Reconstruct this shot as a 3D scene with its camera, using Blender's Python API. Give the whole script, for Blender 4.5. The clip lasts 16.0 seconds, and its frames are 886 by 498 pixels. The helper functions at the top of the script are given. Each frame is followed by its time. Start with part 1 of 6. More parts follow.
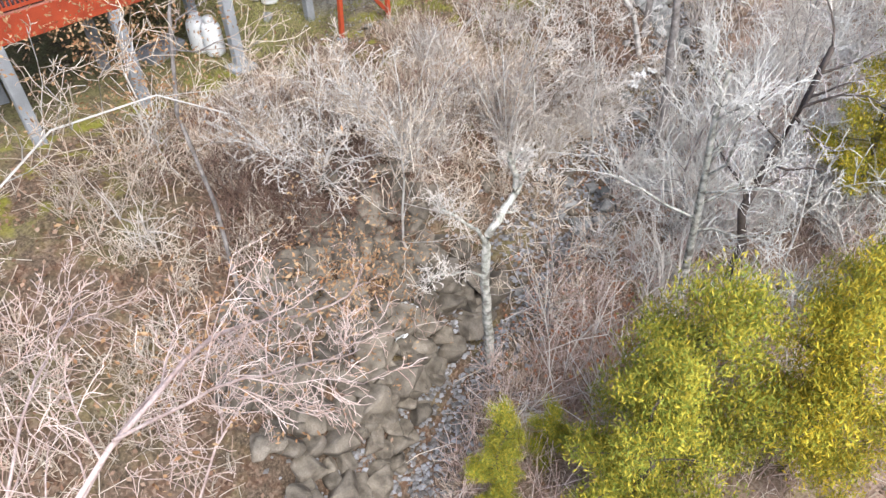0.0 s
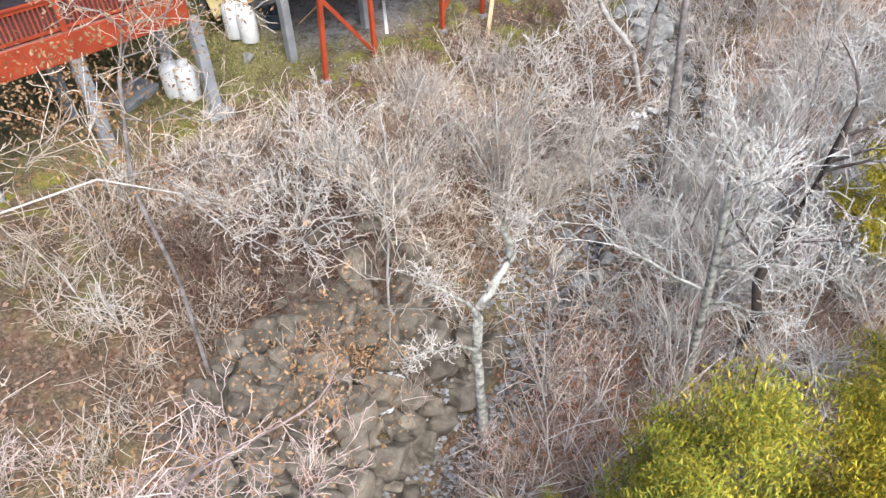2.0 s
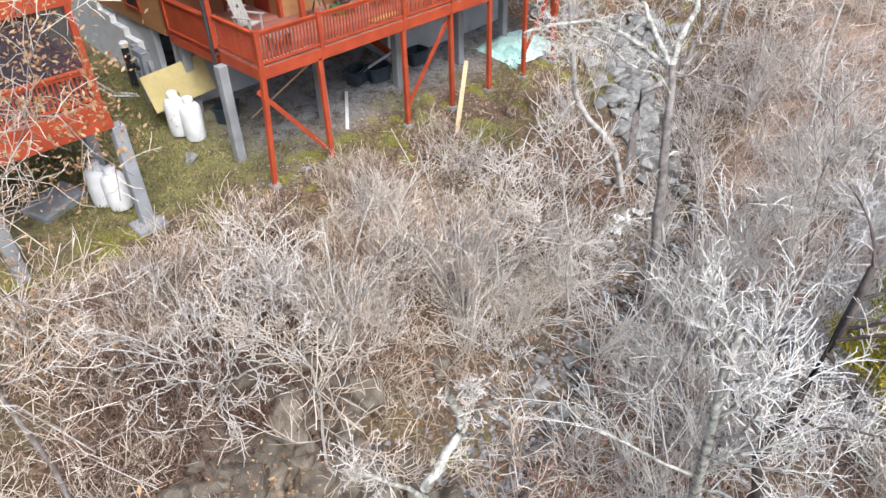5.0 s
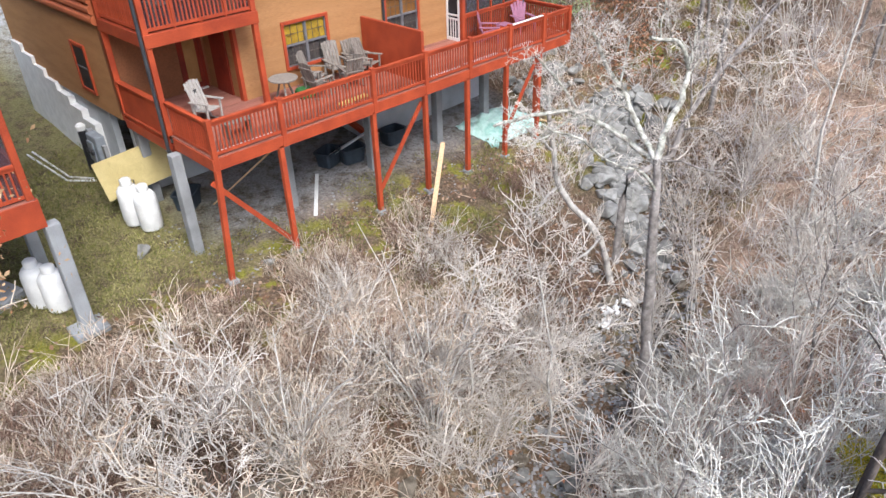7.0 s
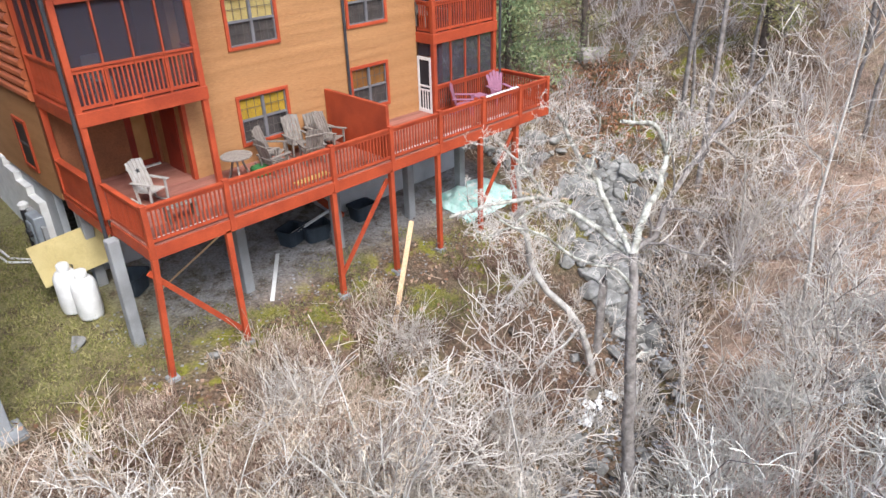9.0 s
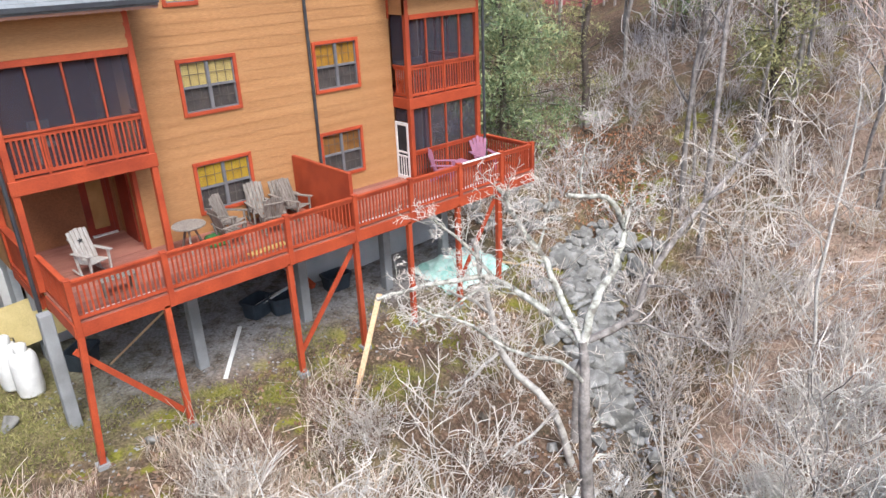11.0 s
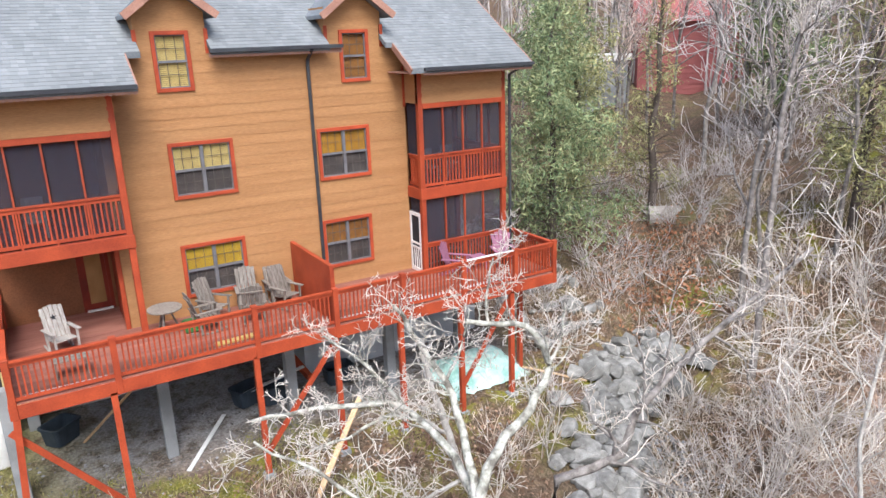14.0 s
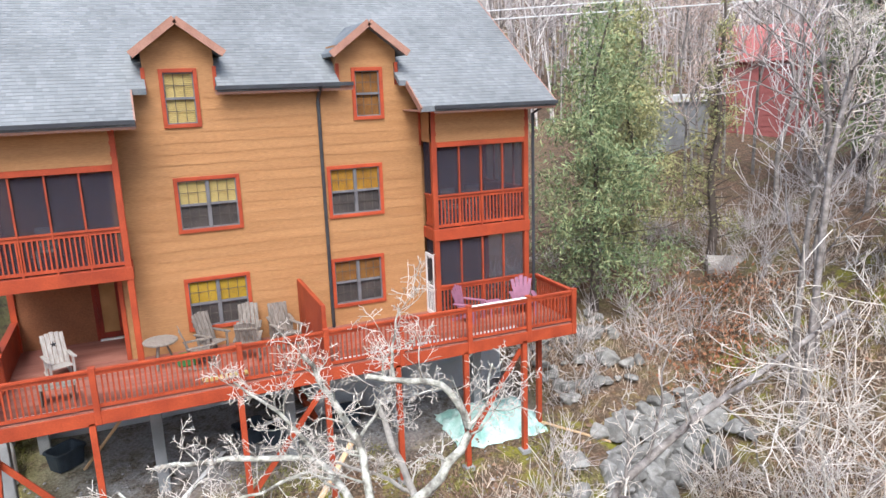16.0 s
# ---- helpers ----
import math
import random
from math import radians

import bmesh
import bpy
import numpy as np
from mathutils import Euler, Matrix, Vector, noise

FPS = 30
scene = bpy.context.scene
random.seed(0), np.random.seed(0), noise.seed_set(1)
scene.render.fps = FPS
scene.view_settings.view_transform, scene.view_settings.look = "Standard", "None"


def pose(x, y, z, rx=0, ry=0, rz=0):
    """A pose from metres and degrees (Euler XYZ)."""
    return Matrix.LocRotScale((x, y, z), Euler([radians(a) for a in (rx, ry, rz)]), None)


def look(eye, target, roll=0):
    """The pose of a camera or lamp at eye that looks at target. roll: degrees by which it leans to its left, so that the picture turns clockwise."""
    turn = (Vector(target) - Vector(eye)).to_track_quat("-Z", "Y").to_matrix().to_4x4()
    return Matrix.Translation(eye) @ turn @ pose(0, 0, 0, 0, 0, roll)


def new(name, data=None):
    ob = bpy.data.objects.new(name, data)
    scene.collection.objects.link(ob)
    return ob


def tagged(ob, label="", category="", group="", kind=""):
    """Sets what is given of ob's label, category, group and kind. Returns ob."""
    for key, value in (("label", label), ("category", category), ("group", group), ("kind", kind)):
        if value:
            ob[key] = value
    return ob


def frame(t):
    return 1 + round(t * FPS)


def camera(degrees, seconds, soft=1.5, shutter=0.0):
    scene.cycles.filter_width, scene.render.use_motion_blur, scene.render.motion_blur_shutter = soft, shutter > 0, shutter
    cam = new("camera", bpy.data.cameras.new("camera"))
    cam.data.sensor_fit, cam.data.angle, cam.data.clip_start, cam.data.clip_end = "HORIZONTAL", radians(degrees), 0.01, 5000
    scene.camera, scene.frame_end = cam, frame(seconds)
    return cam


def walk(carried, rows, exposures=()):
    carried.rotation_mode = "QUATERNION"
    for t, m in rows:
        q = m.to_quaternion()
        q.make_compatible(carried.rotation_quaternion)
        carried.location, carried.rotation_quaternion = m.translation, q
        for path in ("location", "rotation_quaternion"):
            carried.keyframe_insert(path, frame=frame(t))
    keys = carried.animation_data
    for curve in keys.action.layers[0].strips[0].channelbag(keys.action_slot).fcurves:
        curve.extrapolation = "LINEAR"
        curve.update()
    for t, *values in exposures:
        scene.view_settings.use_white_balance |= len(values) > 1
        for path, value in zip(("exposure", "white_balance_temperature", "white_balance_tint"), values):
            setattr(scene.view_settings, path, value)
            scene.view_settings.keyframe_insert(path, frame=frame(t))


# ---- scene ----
cam = camera(63.7, 16.0)
PATH = [
    (0, (-17.15, -22.965, 7.566), (-16.143, -21.861, 6.237), -2.5),
    (0.5, (-16.822, -22.662, 7.574), (-15.811, -21.557, 6.249), -2.5),
    (1, (-16.461, -22.32, 7.555), (-15.445, -21.215, 6.233), -2.5),
    (1.5, (-16.075, -21.989, 7.551), (-15.051, -20.882, 6.237), -2.4),
    (2, (-15.629, -21.706, 7.542), (-14.595, -20.588, 6.245), -2.5),
    (2.5, (-15.158, -21.424, 7.535), (-14.112, -20.299, 6.254), -2.4),
    (2.8, (-14.868, -21.257, 7.517), (-13.815, -20.128, 6.245), -2.3),
    (3, (-14.646, -21.149, 7.528), (-13.589, -20.017, 6.262), -2.4),
    (3.2, (-14.43, -21.064, 7.513), (-13.369, -19.927, 6.256), -2.4),
    (5.3, (-12.299, -19.963, 7.6), (-11.181, -18.786, 6.432), -1.9),
    (5.5, (-12.11, -19.871, 7.599), (-10.983, -18.688, 6.445), -1.9),
    (6, (-11.566, -19.646, 7.604), (-10.426, -18.446, 6.483), -2.0),
    (6.5, (-11.042, -19.404, 7.616), (-9.888, -18.189, 6.525), -2.1),
    (7, (-10.561, -19.164, 7.614), (-9.39, -17.937, 6.553), -2.0),
    (7.5, (-10.086, -18.924, 7.594), (-8.899, -17.684, 6.567), -2.0),
    (8, (-9.598, -18.712, 7.588), (-8.396, -17.461, 6.593), -2.0),
    (8.5, (-9.079, -18.528, 7.565), (-7.862, -17.266, 6.603), -1.9),
    (9, (-8.553, -18.433, 7.539), (-7.322, -17.159, 6.61), -1.9),
    (9.2, (-8.332, -18.408, 7.514), (-7.094, -17.13, 6.601), -1.9),
    (11.3, (-5.837, -18.751, 7.232), (-4.635, -17.34, 6.481), -2.4),
    (11.5, (-5.592, -18.788, 7.236), (-4.401, -17.359, 6.5), -2.3),
    (12, (-4.974, -18.918, 7.276), (-3.816, -17.446, 6.573), -2.2),
    (12.5, (-4.281, -19.113, 7.307), (-3.166, -17.594, 6.639), -2.2),
    (13, (-3.608, -19.26, 7.322), (-2.534, -17.696, 6.689), -2.0),
    (13.5, (-2.933, -19.412, 7.317), (-1.902, -17.807, 6.718), -1.9),
    (14, (-2.246, -19.585, 7.271), (-1.259, -17.94, 6.704), -2.0),
    (14.5, (-1.521, -19.76, 7.221), (-0.582, -18.077, 6.686), -2.1),
    (15, (-0.856, -19.918, 7.078), (0.029, -18.194, 6.582), -2.2),
    (15.5, (-0.149, -20.018, 7.056), (0.667, -18.253, 6.587), -2.1),
    (16, (0.527, -20.057, 7.064), (1.278, -18.259, 6.613), -2.0),
]
walk(cam, [(t, look(eye, target, roll)) for t, eye, target, roll in PATH], exposures=[(0.0, 0.9, 6080, 10), (16.0, 0.9, 6080, 10)])

# ---- world and light ----
world = bpy.data.worlds.new("sky")
scene.world = world
world.use_nodes = True
wn = world.node_tree
sky = wn.nodes.new("ShaderNodeTexSky")
sky.sky_type = "NISHITA"
sky.sun_disc = False
sky.sun_elevation, sky.sun_rotation = radians(53), radians(200)
sky.dust_density = 3.0
wn.links.new(sky.outputs[0], wn.nodes["Background"].inputs[0])
wn.nodes["Background"].inputs[1].default_value = 0.15
sun = new("sun", bpy.data.lights.new("sun", "SUN"))
sun.data.energy, sun.data.angle, sun.data.color = 2.2, radians(35), (1.0, 0.975, 0.94)
sun.matrix_world = look((-5.0, -14.0, 20.0), (0, 0, 0))

# ---- materials ----
MATS = {}


def mat(name, colour, colour2=None, scale=4.0, rough=0.8, metal=0.0, bump=0.2, fine=60.0, stretch=(1, 1, 1), third=None, random_shift=0.0, spec=0.3):
    """A procedural surface: two colours mixed by large stains, fine grain and relief."""
    if name in MATS:
        return MATS[name]
    m = bpy.data.materials.new(name)
    m.use_nodes = True
    nt = m.node_tree
    b = nt.nodes["Principled BSDF"]
    b.inputs["Roughness"].default_value, b.inputs["Metallic"].default_value = rough, metal
    b.inputs["Specular IOR Level"].default_value = spec
    co = nt.nodes.new("ShaderNodeTexCoord")
    mp = nt.nodes.new("ShaderNodeMapping")
    mp.inputs["Scale"].default_value = stretch
    nt.links.new(co.outputs["Object"], mp.inputs[0])
    n1, n2 = nt.nodes.new("ShaderNodeTexNoise"), nt.nodes.new("ShaderNodeTexNoise")
    n1.inputs["Scale"].default_value, n2.inputs["Scale"].default_value = scale, fine
    n1.inputs["Detail"].default_value, n2.inputs["Detail"].default_value = 6, 4
    for n in (n1, n2):
        nt.links.new(mp.outputs[0], n.inputs["Vector"])
    ramp = nt.nodes.new("ShaderNodeValToRGB")
    c2 = colour2 or tuple(c * 0.65 for c in colour)
    e = ramp.color_ramp.elements
    e[0].position, e[1].position = 0.36, 0.64
    e[0].color, e[1].color = (*c2, 1), (*colour, 1)
    if third:
        k = e.new(0.5)
        k.color = (*third, 1)
    nt.links.new(n1.outputs["Fac"], ramp.inputs[0])
    mix = nt.nodes.new("ShaderNodeMix")
    mix.data_type, mix.blend_type = "RGBA", "OVERLAY"
    mix.inputs[0].default_value = 0.45
    nt.links.new(ramp.outputs[0], mix.inputs[6])
    nt.links.new(n2.outputs["Fac"], mix.inputs[7])
    last = mix.outputs[2]
    if random_shift:
        info, hsv = nt.nodes.new("ShaderNodeObjectInfo"), nt.nodes.new("ShaderNodeHueSaturation")
        mr = nt.nodes.new("ShaderNodeMapRange")
        mr.inputs[3].default_value, mr.inputs[4].default_value = 1 - random_shift, 1 + random_shift
        nt.links.new(info.outputs["Random"], mr.inputs[0])
        nt.links.new(mr.outputs[0], hsv.inputs["Value"])
        nt.links.new(last, hsv.inputs["Color"])
        last = hsv.outputs[0]
    nt.links.new(last, b.inputs["Base Color"])
    bp = nt.nodes.new("ShaderNodeBump")
    bp.inputs["Strength"].default_value, bp.inputs["Distance"].default_value = bump, 0.02
    nt.links.new(n2.outputs["Fac"], bp.inputs["Height"])
    nt.links.new(bp.outputs[0], b.inputs["Normal"])
    MATS[name] = m
    return m


def island_mat(name, colours, rough=0.85, spread=0.3):
    """For joined small pieces: each piece takes its own colour."""
    m = bpy.data.materials.new(name)
    m.use_nodes = True
    nt = m.node_tree
    b = nt.nodes["Principled BSDF"]
    b.inputs["Roughness"].default_value = rough
    b.inputs["Specular IOR Level"].default_value = 0.2
    geo, ramp = nt.nodes.new("ShaderNodeNewGeometry"), nt.nodes.new("ShaderNodeValToRGB")
    e = ramp.color_ramp.elements
    while len(e) < len(colours):
        e.new(0.5)
    for i, c in enumerate(colours):
        e[i].position = i / max(1, len(colours) - 1)
        e[i].color = (*c, 1)
    nt.links.new(geo.outputs["Random Per Island"], ramp.inputs[0])
    nz, co = nt.nodes.new("ShaderNodeTexNoise"), nt.nodes.new("ShaderNodeTexCoord")
    nz.inputs["Scale"].default_value = 0.45
    nz.inputs["Detail"].default_value = 5
    nt.links.new(co.outputs["Object"], nz.inputs["Vector"])
    mr, hsv = nt.nodes.new("ShaderNodeMapRange"), nt.nodes.new("ShaderNodeHueSaturation")
    mr.inputs[1].default_value, mr.inputs[2].default_value = 0.3, 0.7
    mr.inputs[3].default_value, mr.inputs[4].default_value = 1 - spread, 1 + spread
    nt.links.new(nz.outputs["Fac"], mr.inputs[0])
    nt.links.new(mr.outputs[0], hsv.inputs["Value"])
    nt.links.new(ramp.outputs[0], hsv.inputs["Color"])
    nt.links.new(hsv.outputs[0], b.inputs["Base Color"])
    return m


RED = mat("red_stain", (0.42, 0.072, 0.026), (0.31, 0.05, 0.02), 1.6, 0.55, bump=0.25, fine=45, random_shift=0.12)
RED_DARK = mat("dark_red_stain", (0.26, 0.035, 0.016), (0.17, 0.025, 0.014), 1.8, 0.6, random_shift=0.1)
TAN = mat("tan_siding_paint", (0.40, 0.207, 0.086), (0.35, 0.174, 0.07), 0.8, 0.7, bump=0.2, fine=22, stretch=(0.35, 1, 5), random_shift=0.04)
# darker than the front siding: the recess's shade is put into this brown
RECESS_SHADE = mat("shaded_porch_wall", (0.27, 0.11, 0.048), (0.21, 0.085, 0.038), 0.8, 0.7, fine=35)
LOG = mat("orange_log_stain", (0.46, 0.13, 0.05), (0.36, 0.09, 0.035), 1.0, 0.6, stretch=(3, 0.4, 3))
SHINGLE = mat("grey_shingle", (0.20, 0.215, 0.225), (0.135, 0.15, 0.16), 1.1, 0.95, bump=0.5, fine=25)
GUTTER = mat("dark_gutter_metal", (0.05, 0.055, 0.06), (0.035, 0.035, 0.04), 2, 0.5, bump=0.05)
SOFFIT = mat("tan_fascia", (0.39, 0.215, 0.155), (0.31, 0.16, 0.115), 2, 0.7)
SASH = mat("grey_window_sash", (0.17, 0.165, 0.17), (0.13, 0.125, 0.13), 3, 0.55, bump=0.05)
MUNTIN = mat("dark_muntin_bars", (0.10, 0.085, 0.07), (0.07, 0.06, 0.05), 3, 0.6, bump=0.05)
YELLOW = mat("yellow_blind", (0.62, 0.40, 0.035), (0.52, 0.32, 0.03), 3, 0.8, bump=0.1)
GOLD = mat("golden_blind", (0.58, 0.30, 0.03), (0.46, 0.22, 0.025), 3, 0.8, bump=0.1)
PALE = mat("pale_yellow_blind", (0.68, 0.53, 0.20), (0.58, 0.43, 0.15), 3, 0.8, bump=0.1)
DOOR_TAN = mat("amber_door_glass", (0.42, 0.23, 0.085), (0.33, 0.17, 0.06), 2, 0.5, bump=0.05)
BROWN_BLIND = mat("brown_blind", (0.36, 0.16, 0.035), (0.26, 0.11, 0.025), 3, 0.8, bump=0.1)
DARK = mat("dark_interior", (0.03, 0.03, 0.035), (0.02, 0.02, 0.022), 2, 0.9)
WSCREEN = mat("insect_screen", (0.115, 0.095, 0.085), (0.075, 0.065, 0.06), 2, 0.95, spec=0.1)
DECKWOOD = mat("weathered_red_deck", (0.34, 0.15, 0.11), (0.24, 0.095, 0.07), 1.3, 0.75, bump=0.3, stretch=(0.6, 4, 4), random_shift=0.15)
FOUNDATION = mat("pale_foundation_render", (0.52, 0.54, 0.55), (0.38, 0.40, 0.41), 0.9, 0.9, bump=0.3)
CONCRETE = mat("grey_concrete", (0.31, 0.32, 0.325), (0.22, 0.225, 0.225), 1.4, 0.9, bump=0.3)
WHITE = mat("white_paint", (0.80, 0.80, 0.78), (0.68, 0.68, 0.66), 3, 0.4, bump=0.05)
BLACK = mat("black_plastic", (0.025, 0.026, 0.03), (0.018, 0.018, 0.02), 3, 0.45, bump=0.05)
GREYWOOD = mat("weathered_grey_wood", (0.27, 0.24, 0.205), (0.15, 0.125, 0.105), 5, 0.85, bump=0.4, fine=40, stretch=(6, 6, 1), random_shift=0.15)
PURPLE = mat("mauve_plastic", (0.33, 0.15, 0.22), (0.27, 0.12, 0.18), 4, 0.5, bump=0.05)
LUMBER = mat("fresh_lumber", (0.62, 0.45, 0.27), (0.50, 0.34, 0.19), 3, 0.75, stretch=(6, 6, 1), random_shift=0.1)
PLY = mat("yellow_plywood", (0.52, 0.43, 0.20), (0.43, 0.35, 0.15), 2, 0.75)
GREY_METAL = mat("grey_enamel_box", (0.33, 0.37, 0.40), (0.27, 0.30, 0.33), 3, 0.45, metal=0.3, bump=0.05)
TARP = mat("mint_tarp", (0.42, 0.66, 0.58), (0.30, 0.54, 0.47), 2.0, 0.5, bump=0.2, third=(0.55, 0.74, 0.68))
GREEN = mat("green_plastic", (0.05, 0.20, 0.06), (0.035, 0.14, 0.05), 3, 0.5)


def glass_mat(name, tint, alpha, rough=0.08, spec=0.3):
    m = bpy.data.materials.new(name)
    m.use_nodes = True
    nt = m.node_tree
    b = nt.nodes["Principled BSDF"]
    b.inputs["Base Color"].default_value = (*tint, 1)
    b.inputs["Roughness"].default_value = rough
    b.inputs["Alpha"].default_value = alpha
    b.inputs["Specular IOR Level"].default_value = spec
    MATS[name] = m
    return m


GLASS = glass_mat("window_glass", (0.02, 0.022, 0.025), 0.12, 0.08, 0.25)
MESH = glass_mat("porch_screen_mesh", (0.055, 0.052, 0.068), 0.42, 0.8, 0.08)


# ---- mesh helpers ----
def mesh_ob(name, bm, material, parent=None, label=""):
    me = bpy.data.meshes.new(name)
    bm.to_mesh(me)
    bm.free()
    if material:
        me.materials.append(material)
    ob = new(name, me)
    if parent:
        ob.parent = parent
    return tagged(ob, label)


def part(name, bm, material, parent, label=""):
    return mesh_ob(name, bm, material, parent, label)


def thing(name, label, category, at=(0, 0, 0), group="", kind=""):
    e = new(name)
    e.location = at
    e.empty_display_size = 0.2
    return tagged(e, label, category, group, kind)


def box(bm, x0, x1, y0, y1, z0, z1, bevel=0.0, m=None):
    v = [bm.verts.new((x, y, z)) for x in (x0, x1) for y in (y0, y1) for z in (z0, z1)]
    fs = [bm.faces.new([v[i] for i in q]) for q in ((0, 1, 3, 2), (4, 6, 7, 5), (0, 4, 5, 1), (2, 3, 7, 6), (0, 2, 6, 4), (1, 5, 7, 3))]
    if bevel:
        es = list({e for f in fs for e in f.edges})
        r = bmesh.ops.bevel(bm, geom=es, offset=bevel, segments=1, affect="EDGES")
        v = list({w for f in r["faces"] for w in f.verts} | {w for w in v if w.is_valid})
    if m is not None:
        bmesh.ops.transform(bm, matrix=m, verts=[w for w in v if w.is_valid])
    return bm


def boxes(*args, bevel=0.0):
    bm = bmesh.new()
    for a in args:
        box(bm, *a, bevel=bevel)
    return bm


def beam(bm, p, q, w, h, up=(0, 0, 1)):
    """A square timber from p to q."""
    p, q = Vector(p), Vector(q)
    d = (q - p).normalized()
    s = d.cross(Vector(up))
    s = s.normalized() if s.length > 1e-4 else Vector((1, 0, 0))
    u = s.cross(d)
    ends = [[bm.verts.new(c + s * (a * w / 2) + u * (b * h / 2)) for a, b in ((-1, -1), (1, -1), (1, 1), (-1, 1))] for c in (p, q)]
    bm.faces.new(ends[0]), bm.faces.new(ends[1][::-1])
    for i in range(4):
        bm.faces.new((ends[0][i], ends[1][i], ends[1][(i + 1) % 4], ends[0][(i + 1) % 4]))
    return bm


def beams(*args):
    bm = bmesh.new()
    for a in args:
        beam(bm, *a)
    return bm


def tube(bm, pts, radii, sides=8, cap=True):
    rings = []
    pts = [Vector(p) for p in pts]
    for i, p in enumerate(pts):
        d = (pts[min(i + 1, len(pts) - 1)] - pts[max(i - 1, 0)]).normalized()
        s = d.cross(Vector((0.31, 0.17, 0.93)))
        s = s.normalized() if s.length > 1e-3 else Vector((1, 0, 0))
        u = s.cross(d)
        r = radii[i] if isinstance(radii, (list, tuple)) else radii
        rings.append([bm.verts.new(p + (s * math.cos(a) + u * math.sin(a)) * r) for a in (2 * math.pi * k / sides for k in range(sides))])
    for a, b in zip(rings, rings[1:]):
        for k in range(sides):
            bm.faces.new((a[k], a[(k + 1) % sides], b[(k + 1) % sides], b[k]))
    if cap:
        bm.faces.new(rings[0][::-1]), bm.faces.new(rings[-1])
    return bm


def lathe(bm, profile, sides=20, at=(0, 0, 0)):
    rings = [[bm.verts.new((at[0] + r * math.cos(a), at[1] + r * math.sin(a), at[2] + z)) for a in (2 * math.pi * k / sides for k in range(sides))] for r, z in profile]
    for a, b in zip(rings, rings[1:]):
        for k in range(sides):
            bm.faces.new((a[k], a[(k + 1) % sides], b[(k + 1) % sides], b[k]))
    bm.faces.new(rings[0][::-1]), bm.faces.new(rings[-1])
    return bm


def smooth(ob):
    for p in ob.data.polygons:
        p.use_smooth = True
    return ob


def holed(bm, u0, u1, z0, z1, holes, place):
    """A wall of boxes round its openings; place(ua, ub, za, zb) gives the box."""
    us = sorted({u0, u1, *(min(max(h[i], u0), u1) for h in holes for i in (0, 1))})
    zs = sorted({z0, z1, *(min(max(h[i], z0), z1) for h in holes for i in (2, 3))})
    for a, b in zip(us, us[1:]):
        run = None
        for c, d in zip(zs, zs[1:]):
            mu, mz = (a + b) / 2, (c + d) / 2
            if any(h[0] < mu < h[1] and h[2] < mz < h[3] for h in holes):
                if run:
                    box(bm, *place(a, b, *run))
                run = None
            else:
                run = (run[0], d) if run else (c, d)
        if run:
            box(bm, *place(a, b, *run))
    return bm


# ---- ground ----
CREEK = [(-60, -34, -13.0), (-30, -23, -11.0), (-14, -16, -9.6), (-8, -13.4, -8.8), (0, -12, -7.7), (7.6, -10.4, -6.8), (12.5, -7, -5.4), (15, -4, -4.7), (19, 0, -2.4), (24, 4, -0.6), (40, 16, 2.0), (90, 50, 8.0)]


def ground_z(x, y):
    best = None
    for (ax, ay, az), (bx, by, bz) in zip(CREEK, CREEK[1:]):
        dx, dy = bx - ax, by - ay
        t = min(1.0, max(0.0, ((x - ax) * dx + (y - ay) * dy) / (dx * dx + dy * dy)))
        px, py = ax + t * dx, ay + t * dy
        d = math.hypot(x - px, y - py)
        if best is None or d < best[0]:
            best = (d, az + t * (bz - az), dx * (y - py) - dy * (x - px))
    d, zc, side = best
    if side > 0:
        plateau = -2.75 + 0.06 * max(0.0, y) + 0.16 * max(0.0, y - 14) + 0.10 * max(0.0, x - 9)
        z = zc + max(0.3, plateau - zc) * (1 - math.exp(-d / 5.2))
    else:
        z = zc + 0.34 * d * math.exp(-d / 60) + 0.10 * max(0.0, d - 14)
        z = min(z, 26 + 0.02 * d)
    rough = min(1.0, d / 3.0) * (0.35 if (y > -4 and x < 12 and side > 0) else 1.0)
    z += rough * (0.35 * noise.noise((x * 0.22, y * 0.22, 0)) + 0.12 * noise.noise((x * 0.9, y * 0.9, 3)))
    if d < 1.6:
        z -= 0.25 * (1 - d / 1.6)
    return z


def ground_sheet():
    """One sheet to the horizon: fine cells near, wide ones far off."""
    def axis(lo, hi, step, far):
        inner = list(np.arange(lo, hi + 0.01, step))
        out, s, v = [], step, hi
        while v < far:
            s *= 1.22
            v += s
            out.append(v)
        left, s, v = [], step, lo
        while v > -far:
            s *= 1.22
            v -= s
            left.append(v)
        return left[::-1] + inner + out
    xs, ys = axis(-22, 30, 0.4, 900), axis(-30, 14, 0.4, 900)
    verts = [(x, y, ground_z(x, y)) for y in ys for x in xs]
    w = len(xs)
    faces = [(j * w + i, j * w + i + 1, (j + 1) * w + i + 1, (j + 1) * w + i) for j in range(len(ys) - 1) for i in range(w - 1)]
    me = bpy.data.meshes.new("ground")
    me.from_pydata(verts, [], faces)
    for p in me.polygons:
        p.use_smooth = True
    return me


